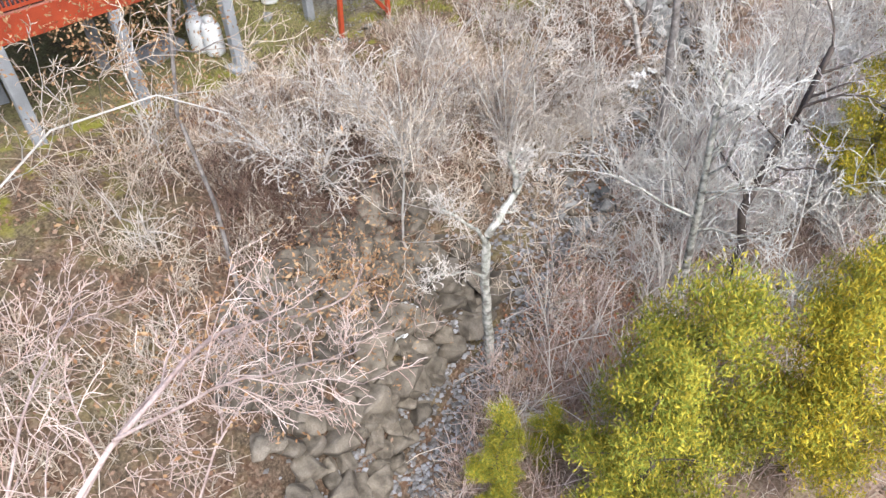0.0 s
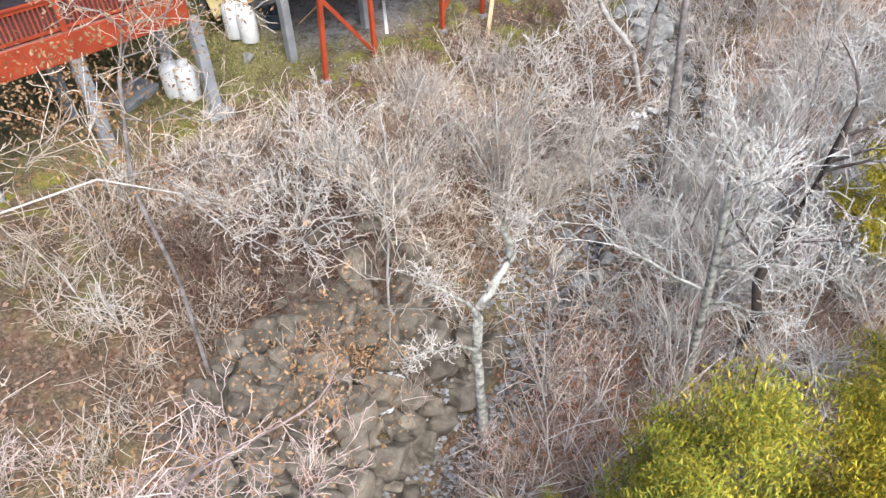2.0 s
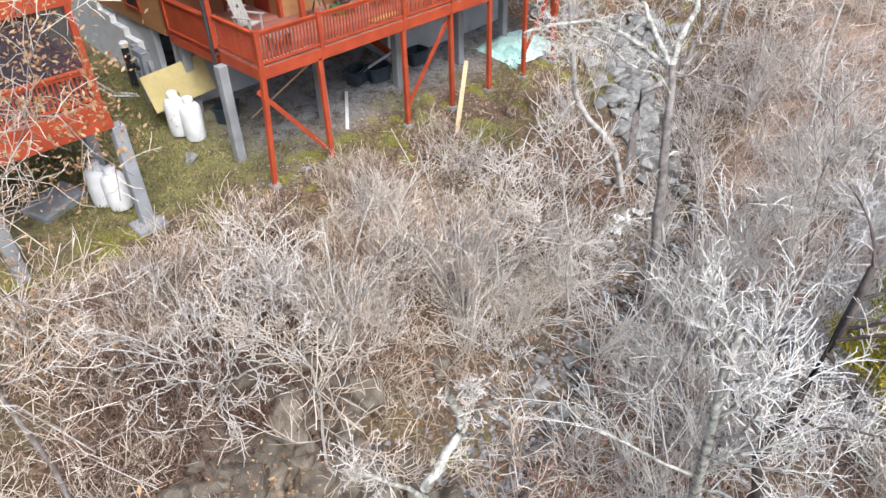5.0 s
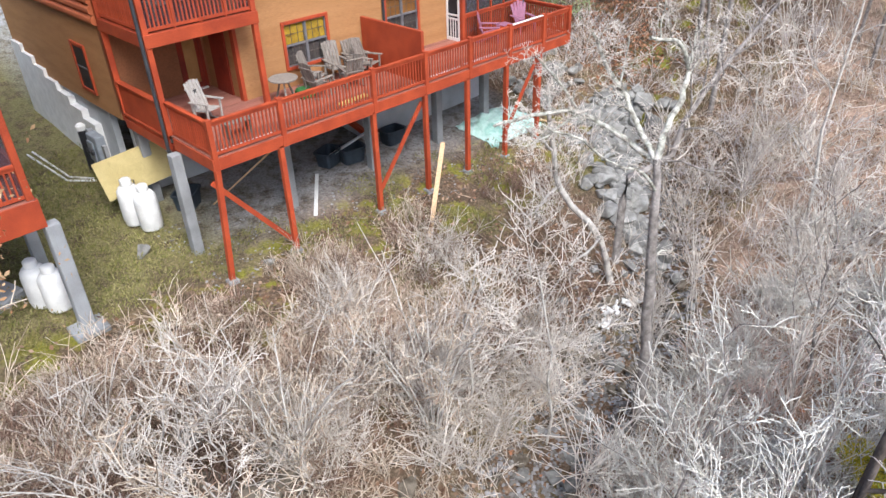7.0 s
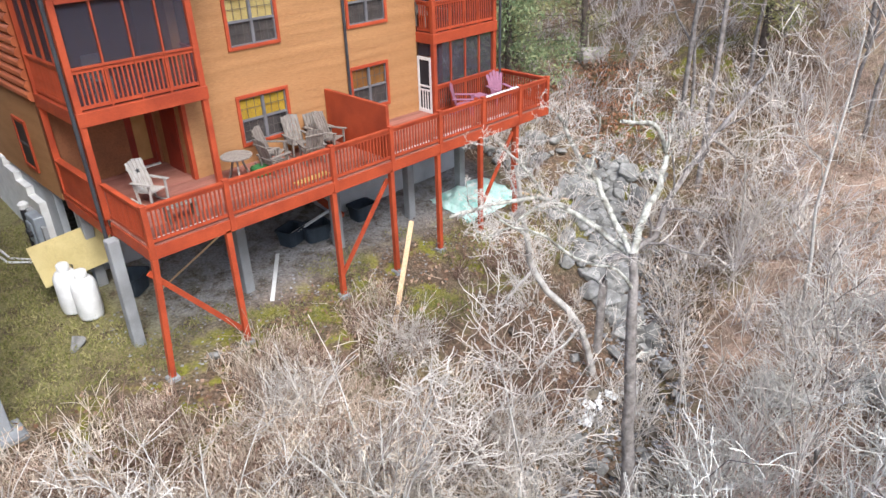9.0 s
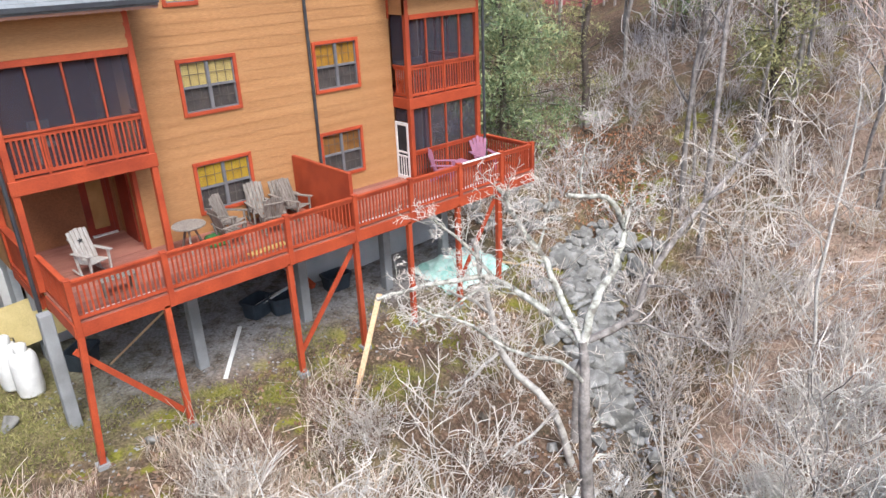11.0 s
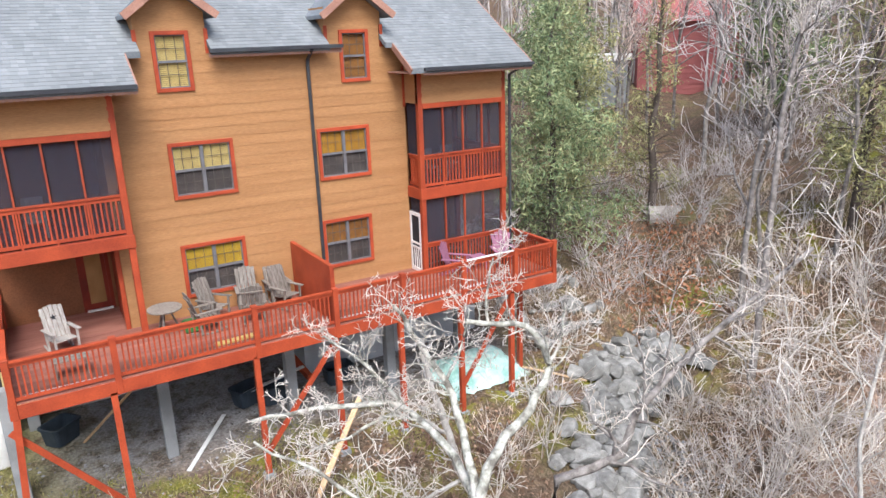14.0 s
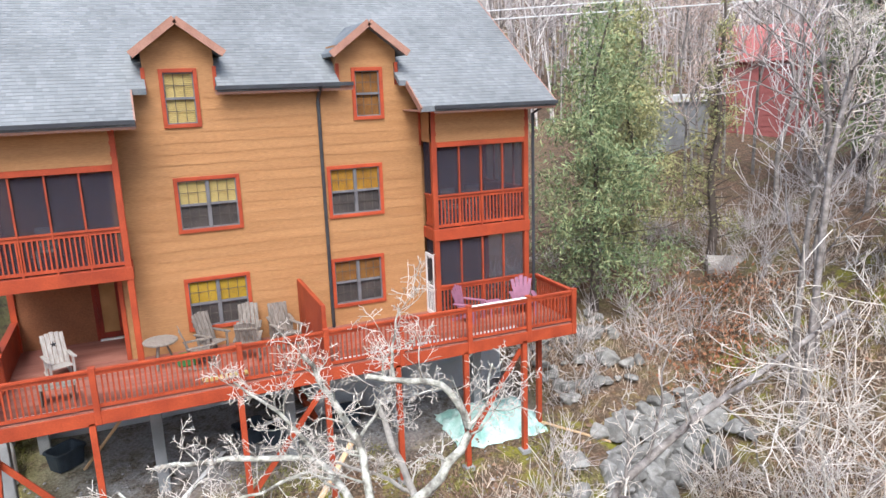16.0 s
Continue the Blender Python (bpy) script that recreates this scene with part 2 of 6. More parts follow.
def ground_material():
    m = bpy.data.materials.new("leaf_litter_ground")
    m.use_nodes = True
    nt = m.node_tree
    b = nt.nodes["Principled BSDF"]
    b.inputs["Roughness"].default_value = 0.95
    b.inputs["Specular IOR Level"].default_value = 0.1
    co = nt.nodes.new("ShaderNodeTexCoord")

    def noise_node(scale, detail=6):
        n = nt.nodes.new("ShaderNodeTexNoise")
        n.inputs["Scale"].default_value, n.inputs["Detail"].default_value = scale, detail
        n.inputs["Roughness"].default_value = 0.65
        nt.links.new(co.outputs["Object"], n.inputs["Vector"])
        return n

    def ramp_node(src, *stops):
        r = nt.nodes.new("ShaderNodeValToRGB")
        e = r.color_ramp.elements
        while len(e) < len(stops):
            e.new(0.5)
        for i, (p, c) in enumerate(stops):
            e[i].position, e[i].color = p, (*c, 1)
        nt.links.new(src, r.inputs[0])
        return r
    big, mid, fine = noise_node(0.35), noise_node(2.2), noise_node(14, 8)
    leaf = nt.nodes.new("ShaderNodeTexVoronoi")
    leaf.inputs["Scale"].default_value = 13
    nt.links.new(co.outputs["Object"], leaf.inputs["Vector"])
    litter = ramp_node(fine.outputs["Fac"], (0.3, (0.035, 0.025, 0.017)), (0.5, (0.105, 0.077, 0.052)), (0.7, (0.26, 0.195, 0.14)))
    leaves = ramp_node(leaf.outputs["Color"], (0.1, (0.075, 0.043, 0.027)), (0.5, (0.165, 0.10, 0.064)), (0.9, (0.29, 0.21, 0.15)))
    moss = ramp_node(fine.outputs["Fac"], (0.3, (0.085, 0.085, 0.03)), (0.7, (0.29, 0.27, 0.12)))

    def mixed(fac, a, c):
        x = nt.nodes.new("ShaderNodeMix")
        x.data_type = "RGBA"
        nt.links.new(fac, x.inputs[0])
        nt.links.new(a, x.inputs[6])
        nt.links.new(c, x.inputs[7])
        return x.outputs[2]
    f1 = ramp_node(mid.outputs["Fac"], (0.42, (0, 0, 0)), (0.6, (1, 1, 1)))
    f2 = ramp_node(big.outputs["Fac"], (0.52, (0, 0, 0)), (0.66, (0.8, 0.8, 0.8)))
    base = mixed(f1.outputs[0], litter.outputs[0], leaves.outputs[0])
    # grass grows on the level ground round the houses
    sep = nt.nodes.new("ShaderNodeSeparateXYZ")
    nt.links.new(co.outputs["Object"], sep.inputs[0])
    lawn = nt.nodes.new("ShaderNodeMapRange")
    lawn.inputs[1].default_value, lawn.inputs[2].default_value = -3.2, -0.6
    nt.links.new(sep.outputs["Y"], lawn.inputs[0])
    west = nt.nodes.new("ShaderNodeMapRange")
    west.inputs[1].default_value, west.inputs[2].default_value = 0.0, -3.0
    nt.links.new(sep.outputs["X"], west.inputs[0])
    mul = nt.nodes.new("ShaderNodeMath")
    mul.operation = "MULTIPLY"
    nt.links.new(lawn.outputs[0], mul.inputs[0])
    nt.links.new(west.outputs[0], mul.inputs[1])
    add = nt.nodes.new("ShaderNodeMath")
    add.operation, add.use_clamp = "ADD", True
    nt.links.new(mul.outputs[0], add.inputs[0])
    nt.links.new(f2.outputs[0], add.inputs[1])
    cut = nt.nodes.new("ShaderNodeMath")
    cut.operation = "MULTIPLY"
    nt.links.new(add.outputs[0], cut.inputs[0])
    patch = ramp_node(mid.outputs["Fac"], (0.36, (0.15, 0.15, 0.15)), (0.55, (0.85, 0.85, 0.85)))
    nt.links.new(patch.outputs[0], cut.inputs[1])
    soil = ramp_node(fine.outputs["Fac"], (0.3, (0.19, 0.19, 0.185)), (0.7, (0.48, 0.485, 0.48)))

    def edge(axis, lo, hi):
        r = nt.nodes.new("ShaderNodeMapRange")
        r.inputs[1].default_value, r.inputs[2].default_value = lo, hi
        nt.links.new(sep.outputs[axis], r.inputs[0])
        return r.outputs[0]

    def times(p, q):
        x = nt.nodes.new("ShaderNodeMath")
        x.operation = "MULTIPLY"
        nt.links.new(p, x.inputs[0])
        nt.links.new(q, x.inputs[1])
        return x.outputs[0]
    bare = times(times(edge("Y", -2.4, -0.6), edge("X", -3.4, -1.4)), edge("X", 12.0, 10.5))
    bare = times(bare, patch.outputs[0])
    # paler leaf litter covers the bank across the creek
    across = nt.nodes.new("ShaderNodeVectorMath")
    across.operation = "DOT_PRODUCT"
    across.inputs[1].default_value = (-0.22, 1.0, 0.0)
    nt.links.new(co.outputs["Object"], across.inputs[0])
    bank_fac = nt.nodes.new("ShaderNodeMapRange")
    bank_fac.inputs[1].default_value, bank_fac.inputs[2].default_value = -12.6, -14.0
    nt.links.new(across.outputs["Value"], bank_fac.inputs[0])
    straw = ramp_node(fine.outputs["Fac"], (0.3, (0.17, 0.11, 0.08)), (0.5, (0.37, 0.265, 0.20)), (0.7, (0.54, 0.42, 0.33)))
    straw_fac = times(bank_fac.outputs[0], ramp_node(mid.outputs["Fac"], (0.34, (0.35, 0.35, 0.35)), (0.56, (1, 1, 1))).outputs[0])
    base = mixed(straw_fac, base, straw.outputs[0])
    green = times(times(edge("Y", -6.5, -4.5), edge("Y", -1.4, -2.4)), ramp_node(noise_node(1.1).outputs["Fac"], (0.5, (0, 0, 0)), (0.6, (0.9, 0.9, 0.9))).outputs[0])
    vivid = ramp_node(fine.outputs["Fac"], (0.3, (0.10, 0.10, 0.012)), (0.7, (0.30, 0.29, 0.05)))
    nt.links.new(mixed(green, mixed(bare, mixed(cut.outputs[0], base, moss.outputs[0]), soil.outputs[0]), vivid.outputs[0]), b.inputs["Base Color"])
    bp = nt.nodes.new("ShaderNodeBump")
    bp.inputs["Strength"].default_value, bp.inputs["Distance"].default_value = 0.8, 0.06
    nt.links.new(fine.outputs["Fac"], bp.inputs["Height"])
    nt.links.new(bp.outputs[0], b.inputs["Normal"])
    return m


gm = ground_sheet()
gm.materials.append(ground_material())
ground = tagged(new("ground", gm), "leaf-littered gully floor with mossy grass near the houses", "ground", kind="structure")

# ---- the house ----
F = 0.1          # deck floor
BAY = -0.85      # front of the two porch bays
BL0, BL1 = -3.3, 0.02
BR0, BR1 = 8.3, 11.5
SL = 0.657       # roof slope
EAVE = (-1.5, 6.47)


def roof_z(y):
    return EAVE[1] + SL * (y - EAVE[0])


house = thing("house", "three-storey tan-sided lodge with red trim and grey shingle roof", "house", (4, 4, 0))
house.location = (0, 0, 0)

WINDOWS = [  # x0, x1, z0, z1 outer trim, blind material, double
    (1.22, 2.98, 0.62, 2.12, YELLOW, True), (1.25, 2.95, 3.38, 4.88, PALE, True), (1.20, 2.14, 6.18, 7.68, PALE, None),
    (5.32, 6.95, 0.66, 2.16, BROWN_BLIND, True), (5.38, 7.04, 3.36, 4.88, GOLD, True), (6.27, 7.19, 6.14, 7.60, BROWN_BLIND, None)]
HOLES = [(a + 0.09, b - 0.09, c + 0.09, d - 0.09) for a, b, c, d, *_ in WINDOWS]
MID0, MID1 = BL1, BR0
RECESS = 2.1

# walls behind the siding
bm = bmesh.new()
holed(bm, -0.3, MID1, F - 0.35, 7.1, HOLES, lambda a, b, c, d: (a, b, 0, 0.2, c, d))
holed(bm, 0.88, 2.58, 7.1, 7.7, HOLES, lambda a, b, c, d: (a, b, 0, 0.2, c, d))
holed(bm, 5.85, 7.55, 7.1, 7.7, HOLES, lambda a, b, c, d: (a, b, 0, 0.2, c, d))
part("wall", bm, TAN, house)
for e in ((-3.3, -3.1, RECESS + 0.2, 11.4, F - 0.35, 6.6), (11.3, 11.5, 2.4, 11.4, F - 0.35, 6.6), (-3.1, 11.3, 11.2, 11.4, F - 0.35, 6.6), (-0.3, -0.1, 0.2, RECESS + 0.2, F - 0.35, 7.1), (BR0, BR0 + 0.15, 0.2, 2.6, 2.72, 7.1)):
    part("end_wall", boxes(e), TAN, house)
# porch back walls, with their shade painted in as a darker brown
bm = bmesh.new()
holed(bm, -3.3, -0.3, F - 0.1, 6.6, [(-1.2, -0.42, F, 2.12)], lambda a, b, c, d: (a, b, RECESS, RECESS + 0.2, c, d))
part("recess_wall", bm, RECESS_SHADE, house, "wall inside the porch, browned to carry the recess's shade")
part("recess_wall", boxes((BR0 + 0.15, 11.3, 2.4, 2.6, F - 0.1, 6.6)), RECESS_SHADE, house)


def siding(x0, x1, z0, z1, holes, y, seed, top=None):
    """Lapped boards with a waney lower edge, one object a board."""
    r = random.Random(seed)
    step, z = 0.285, z0
    while z < z1 - 0.03:
        za, zb = z, min(z + step, z1)
        spans = [(x0, x1, za, zb)]
        if top:
            lo, hi = top(zb - 0.02)
            spans = [(max(x0, lo), min(x1, hi), za, zb)]
        for h in holes:
            out = []
            for a, b, c, d in spans:
                if h[1] <= a or h[0] >= b or h[3] <= c or h[2] >= d:
                    out.append((a, b, c, d))
                    continue
                if h[0] > a:
                    out.append((a, h[0], c, d))
                if h[1] < b:
                    out.append((h[1], b, c, d))
                m0, m1 = max(a, h[0]), min(b, h[1])
                if h[2] > c:
                    out.append((m0, m1, c, h[2]))
                if h[3] < d:
                    out.append((m0, m1, h[3], d))
            spans = out
        for a, b, c, d in spans:
            if b - a < 0.04 or d - c < 0.04:
                continue
            n = max(2, int((b - a) / 0.16))
            bm = bmesh.new()
            rows = []
            for i in range(n + 1):
                x = a + (b - a) * i / n
                w = (0.010 * math.sin(x * 4.3 + z * 9) + 0.016 * noise.noise((x * 2.6, z * 7, seed)) + r.uniform(-0.014, 0.012)) if c == za else 0.0
                rows.append([bm.verts.new(p) for p in ((x, y - 0.006, d), (x, y - 0.016, c - 0.012 + w), (x, y - 0.002, c - 0.008 + w))])
            for p, q in zip(rows, rows[1:]):
                bm.faces.new((p[0], p[1], q[1], q[0])), bm.faces.new((p[1], p[2], q[2], q[1]))
            part("siding_board", bm, TAN, house)
        z += step


SIDE_HOLES = [(a + 0.05, b - 0.05, c + 0.05, d - 0.05) for a, b, c, d, *_ in WINDOWS]
siding(-0.28, MID1, F - 0.3, 7.08, SIDE_HOLES, 0.0, 1)
for cx, x0, x1 in ((1.72, 0.88, 2.58), (6.72, 5.85, 7.55)):
    siding(x0, x1, 7.08, 8.75, SIDE_HOLES, 0.0, 2, top=lambda z, c=cx: (c - max(0.0, 8.8 - z) / 0.76, c + max(0.0, 8.8 - z) / 0.76))


def window(x0, x1, z0, z1, blind, double, y=0.0):
    w = part("window", bmesh.new(), None, house)
    t = 0.1
    part("casing", boxes((x0, x0 + t, y - 0.06, y + 0.02, z0, z1), (x1 - t, x1, y - 0.06, y + 0.02, z0, z1), (x0 + t, x1 - t, y - 0.063, y + 0.02, z1 - t, z1), (x0 + t, x1 - t, y - 0.07, y + 0.02, z0, z0 + t), bevel=0.006), RED, w, "red-stained casing")
    a, b, c, d = x0 + t, x1 - t, z0 + t, z1 - t
    mz = (c + d) / 2
    f = 0.03
    cols = [(a, (a + b) / 2 - 0.02), ((a + b) / 2 + 0.02, b)] if double else [(a, b)]
    bm = bmesh.new()
    if double:
        box(bm, (a + b) / 2 - 0.03, (a + b) / 2 + 0.03, y - 0.035, y + 0.05, c, d)
    for p, q in cols:
        for e, g in ((c, mz), (mz, d)):
            o = 0.0 if e == c else 0.012
            box(bm, p, p + f, y - 0.02 + o, y + 0.04, e, g), box(bm, q - f, q, y - 0.02 + o, y + 0.04, e, g)
            box(bm, p + f, q - f, y - 0.022 + o, y + 0.04, e, e + f), box(bm, p + f, q - f, y - 0.022 + o, y + 0.04, g - f, g)
    part("sash", bm, SASH, w, "grey window sash")
    bm = bmesh.new()
    for p, q in cols:
        for e, g in ((c, mz), (mz, d)):
            for k in (1, 2):
                x = p + (q - p) * k / 3
                box(bm, x - 0.008, x + 0.008, y + 0.018, y + 0.026, e + f, g - f)
            z = (e + g) / 2
            box(bm, p + f, q - f, y + 0.016, y + 0.024, z - 0.008, z + 0.008)
    part("muntin_grid", bm, MUNTIN, w, "dark muntin bars")
    for p, q in cols:
        for e, g, mtl in ((c, mz, GLASS), (mz, d, GLASS)):
            part("pane", boxes((p + f, q - f, y + 0.028, y + 0.034, e + f, g - f)), mtl, w).visible_shadow = False
        if double is not None:
            part("insect_screen", boxes((p + f, q - f, y + 0.044, y + 0.048, c + f, mz - f)), WSCREEN, w, "brown-grey insect screen").visible_shadow = False
        bm = bmesh.new()
        z = mz - 0.02 if double is not None else c + 0.02  # some blinds are let down all the way
        while z < d - 0.02:  # blind slats
            box(bm, p + 0.02, q - 0.02, y + 0.055, y + 0.065, z, z + 0.043)
            z += 0.05
        part("blind", bm, blind, w, "slatted blind")
        part("curtain", boxes((p, q, y + 0.12, y + 0.13, c, d)), WSCREEN, w)
    return w


for a, b, c, d, bl, dbl in WINDOWS:
    window(a, b, c, d, bl, dbl)

# corner trim of the recess and bays
part("corner_trim", boxes((-0.42, -0.30, -0.05, 0.16, F, 2.72), bevel=0.01), RED, house)
part("corner_trim", boxes((MID1 - 0.06, MID1 + 0.0, -0.06, -0.02, 5.3, 6.5)), RED, house)


def rail(parent, p, q, z0, z1, gap=0.115, mtl=RED, top=0.12):
    """Balustrade from p to q: rails and single balusters."""
    p, q = Vector((*p, 0)), Vector((*q, 0))
    n = max(2, round((q - p).length / gap))
    up = Vector((0, 0, 1))
    part("top_rail", beams((p + up * (z1 - 0.02), q + up * (z1 - 0.02), top, 0.045)), mtl, parent)
    part("lower_rail", beams((p + up * (z1 - 0.1), q + up * (z1 - 0.1), 0.04, 0.08)), mtl, parent)
    part("lower_rail", beams((p + up * (z0 + 0.09), q + up * (z0 + 0.09), 0.04, 0.08)), mtl, parent)
    bm = bmesh.new()
    box(bm, -0.019, 0.019, -0.019, 0.019, z0 + 0.06, z1 - 0.06)
    me = bpy.data.meshes.new("baluster")
    bm.to_mesh(me)
    bm.free()
    me.materials.append(mtl)
    for i in range(1, n):
        o = new("baluster", me)
        o.parent = parent
        c = p.lerp(q, i / n)
        o.location = (c.x, c.y, 0)


def bay(x0, x1, lower_screen, wall_end, left_side):
    """A two-storey porch bay with a boxed beam, screens and balustrades."""
    y = BAY
    c = 0.16
    porch = part("porch_bay", bmesh.new(), None, house)
    for x, name in ((x0, "post"), (x1 - c, "post")):
        part(name, boxes((x, x + c, y, y + c, F, 6.42), bevel=0.012), RED, porch)
    part("beam", boxes((x0 - 0.02, x1 + 0.02, y - 0.03, y + 0.14, 2.5, 2.84), (x0 - 0.02, x0 + 0.14, y + 0.14, 0 if not left_side else RECESS, 2.5, 2.84), (x1 - 0.14, x1 + 0.02, y + 0.14, 0 if left_side else 2.4, 2.5, 2.84), bevel=0.008), RED, porch)
    part("porch_floor", boxes((x0 + 0.1, x1 - 0.1, y + 0.12, RECESS, 2.62, 2.74)), RED_DARK, porch)
    part("porch_ceiling", boxes((x0 + 0.1, x1 - 0.1, y + 0.12, RECESS, 5.42, 5.5)), TAN, porch)
    part("head_beam", boxes((x0 + c, x1 - c, y - 0.012, y + 0.12, 5.27, 5.42), bevel=0.006), RED, porch)
    # upper cladding
    part("gable_wall", boxes((x0, x1, y + 0.01, y + 0.14, 5.42, 6.5), (x0 + 0.01, x0 + 0.14, y + 0.14, 0.0, 5.42, 7.0), (x1 - 0.14, x1 - 0.01, y + 0.14, 0.0, 5.42, 7.0)), TAN, porch)
    siding(x0 + 0.13, x1 - 0.13, 5.44, 6.46, [], y + 0.01, 5)
    rail(porch, (x0 + c, y + 0.08), (x1 - c, y + 0.08), 2.84, 3.86)
    levels = [(3.88, 5.27, 2.84)] + ([(1.1, 2.5, F)] if lower_screen else [])
    for za, zb, zf in levels:
        n = 4
        for i in range(1, n):
            x = x0 + c + (x1 - x0 - 2 * c) * i / n
            part("mullion", boxes((x - 0.022, x + 0.022, y + 0.04, y + 0.1, zf, zb)), RED, porch)
        part("screen", boxes((x0 + c, x1 - c, y + 0.115, y + 0.119, zf, zb)), MESH, porch, "dark insect screen").visible_shadow = False
    if lower_screen:
        rail(porch, (x0 + c, y + 0.08), (x1 - c, y + 0.08), F, 1.08)
    # sides
    sx = x0 + 0.08 if left_side else x1 - 0.08
    ends = (y + c, RECESS - 0.1)
    rail(porch, (sx, ends[0]), (sx, ends[1]), 2.84, 3.86)
    for k in range(1, 4):
        yy = ends[0] + (ends[1] - ends[0]) * k / 4
        part("mullion", boxes((sx - 0.03, sx + 0.03, yy - 0.022, yy + 0.022, 3.86, 5.42)), RED, porch)
    part("screen", boxes((sx + 0.03, sx + 0.034, *ends, 2.84, 5.42)), MESH, porch).visible_shadow = False
    part("head_beam", boxes((sx - 0.07, sx + 0.07, *ends, 5.42, 6.6)), TAN, porch)
    part("post", boxes((sx - 0.08, sx + 0.08, RECESS - 0.1, RECESS + 0.06, F - 0.3, 6.42)), RED, porch)
    # short return towards the middle wall
    tx = x1 - 0.08 if left_side else x0 + 0.08
    part("screen", boxes((tx - 0.002, tx + 0.002, y + c, 0, 3.8, 5.42)), MESH, porch).visible_shadow = False
    rail(porch, (tx, y + c), (tx, -0.03), 2.84, 3.86, 0.11)
    if lower_screen:
        part("screen", boxes((tx - 0.002, tx + 0.002, y + c, 0, 2.05, 2.5)), MESH, porch).visible_shadow = False
    return porch


bay_w = bay(BL0, BL1, False, -0.1, True)
bay_e = bay(BR0, BR1, True, 11.5, False)
part("solid_panel", boxes((BL0 + 0.05, BL0 + 0.11, BAY + 0.16, RECESS - 0.1, -0.35, 0.98)), RED, house, "solid red half-wall")
part("panel_cap", boxes((BL0 - 0.01, BL0 + 0.17, BAY + 0.17, RECESS - 0.1, 0.98, 1.03)), RED, house)
part("panel_trim", boxes((BL0 - 0.01, BL0 + 0.05, BAY + 0.17, RECESS - 0.1, 0.0, 0.06), (BL0 - 0.01, BL0 + 0.05, BAY + 0.17, RECESS - 0.1, -0.38, -0.1)), RED, house)
part("porch_floor", boxes((-3.2, -0.3, 0.02, RECESS, F - 0.08, F)), DECKWOOD, house)

# end wall: log siding above, window below
bm = bmesh.new()
for k in range(13):
    tube(bm, [(-3.3, RECESS + 0.05, 2.75 + k * 0.28), (-3.3, 11.4, 2.75 + k * 0.28)], 0.15, 10)
part("log_siding", bm, LOG, house, "orange rounded log siding")
sw = part("window", bmesh.new(), None, house)
part("casing", boxes((-3.36, -3.29, 3.75, 3.85, 0.2, 1.75), (-3.36, -3.29, 4.75, 4.85, 0.2, 1.75), (-3.36, -3.29, 3.85, 4.75, 0.2, 0.3), (-3.36, -3.29, 3.85, 4.75, 1.65, 1.75)), RED, sw)
part("sash", boxes((-3.34, -3.305, 3.85, 4.75, 0.95, 1.0)), SASH, sw)
part("pane", boxes((-3.325, -3.312, 3.85, 4.75, 0.3, 1.65)), BLACK, sw, "dark glass")
sw = part("window", bmesh.new(), None, house)
part("casing", boxes((-3.5, -3.40, 4.2, 4.3, 4.0, 5.4), (-3.5, -3.40, 5.1, 5.2, 4.0, 5.4), (-3.5, -3.40, 4.3, 5.1, 4.0, 4.1), (-3.5, -3.40, 4.3, 5.1, 5.3, 5.4)), RED, sw)
part("pane", boxes((-3.47, -3.45, 4.3, 5.1, 4.1, 5.3)), BLACK, sw, "dark glass")

# doors of the porches
d = part("door", boxes((-1.12, -0.5, RECESS + 0.05, RECESS + 0.1, F, 2.06)), DOOR_TAN, house, "amber glazed porch door")
part("door_frame", boxes((-1.22, -1.12, RECESS - 0.03, RECESS + 0.1, F, 2.14), (-0.5, -0.40, RECESS - 0.03, RECESS + 0.1, F, 2.14), (-1.12, -0.5, RECESS - 0.03, RECESS + 0.1, 2.06, 2.14)), RED_DARK, d)
part("door_frame", boxes((-1.12, -0.5, RECESS + 0.02, RECESS + 0.05, F, 0.3), (-1.12, -1.02, RECESS + 0.02, RECESS + 0.05, 0.3, 2.06), (-0.6, -0.5, RECESS + 0.02, RECESS + 0.05, 0.3, 2.06)), RED_DARK, d)
part("sill", boxes((-1.15, -0.47, RECESS - 0.12, RECESS - 0.03, F, F + 0.05)), WHITE, d, "white door sill")
part("door", boxes((-0.36, -0.302, 0.7, 1.6, F, 2.1)), RED_DARK, house, "dark red side door")
sd = part("screen_door", bmesh.new(), None, house, "white screen door with balusters")
sx, s0, s1 = BR0 + 0.02, BAY + 0.17, -0.02
part("stile", boxes((sx - 0.03, sx + 0.02, s0, s0 + 0.08, F, 2.03)), WHITE, sd)
part("stile", boxes((sx - 0.03, sx + 0.02, s1 - 0.08, s1, F, 2.03)), WHITE, sd)
for za, zb in ((F, 0.22), (0.86, 0.92), (1.0, 1.06), (1.93, 2.03)):
    part("cross_rail", boxes((sx - 0.03, sx + 0.02, s0 + 0.08, s1 - 0.08, za, zb)), WHITE, sd)
for k in (1, 2, 3):
    yy = s0 + 0.08 + (s1 - s0 - 0.16) * k / 4
    part("spindle", boxes((sx - 0.02, sx + 0.01, yy - 0.02, yy + 0.02, 0.22, 0.86)), WHITE, sd)
part("screen", boxes((sx, sx + 0.004, s0 + 0.08, s1 - 0.08, 0.22, 1.93)), DARK, sd, "black screen mesh")


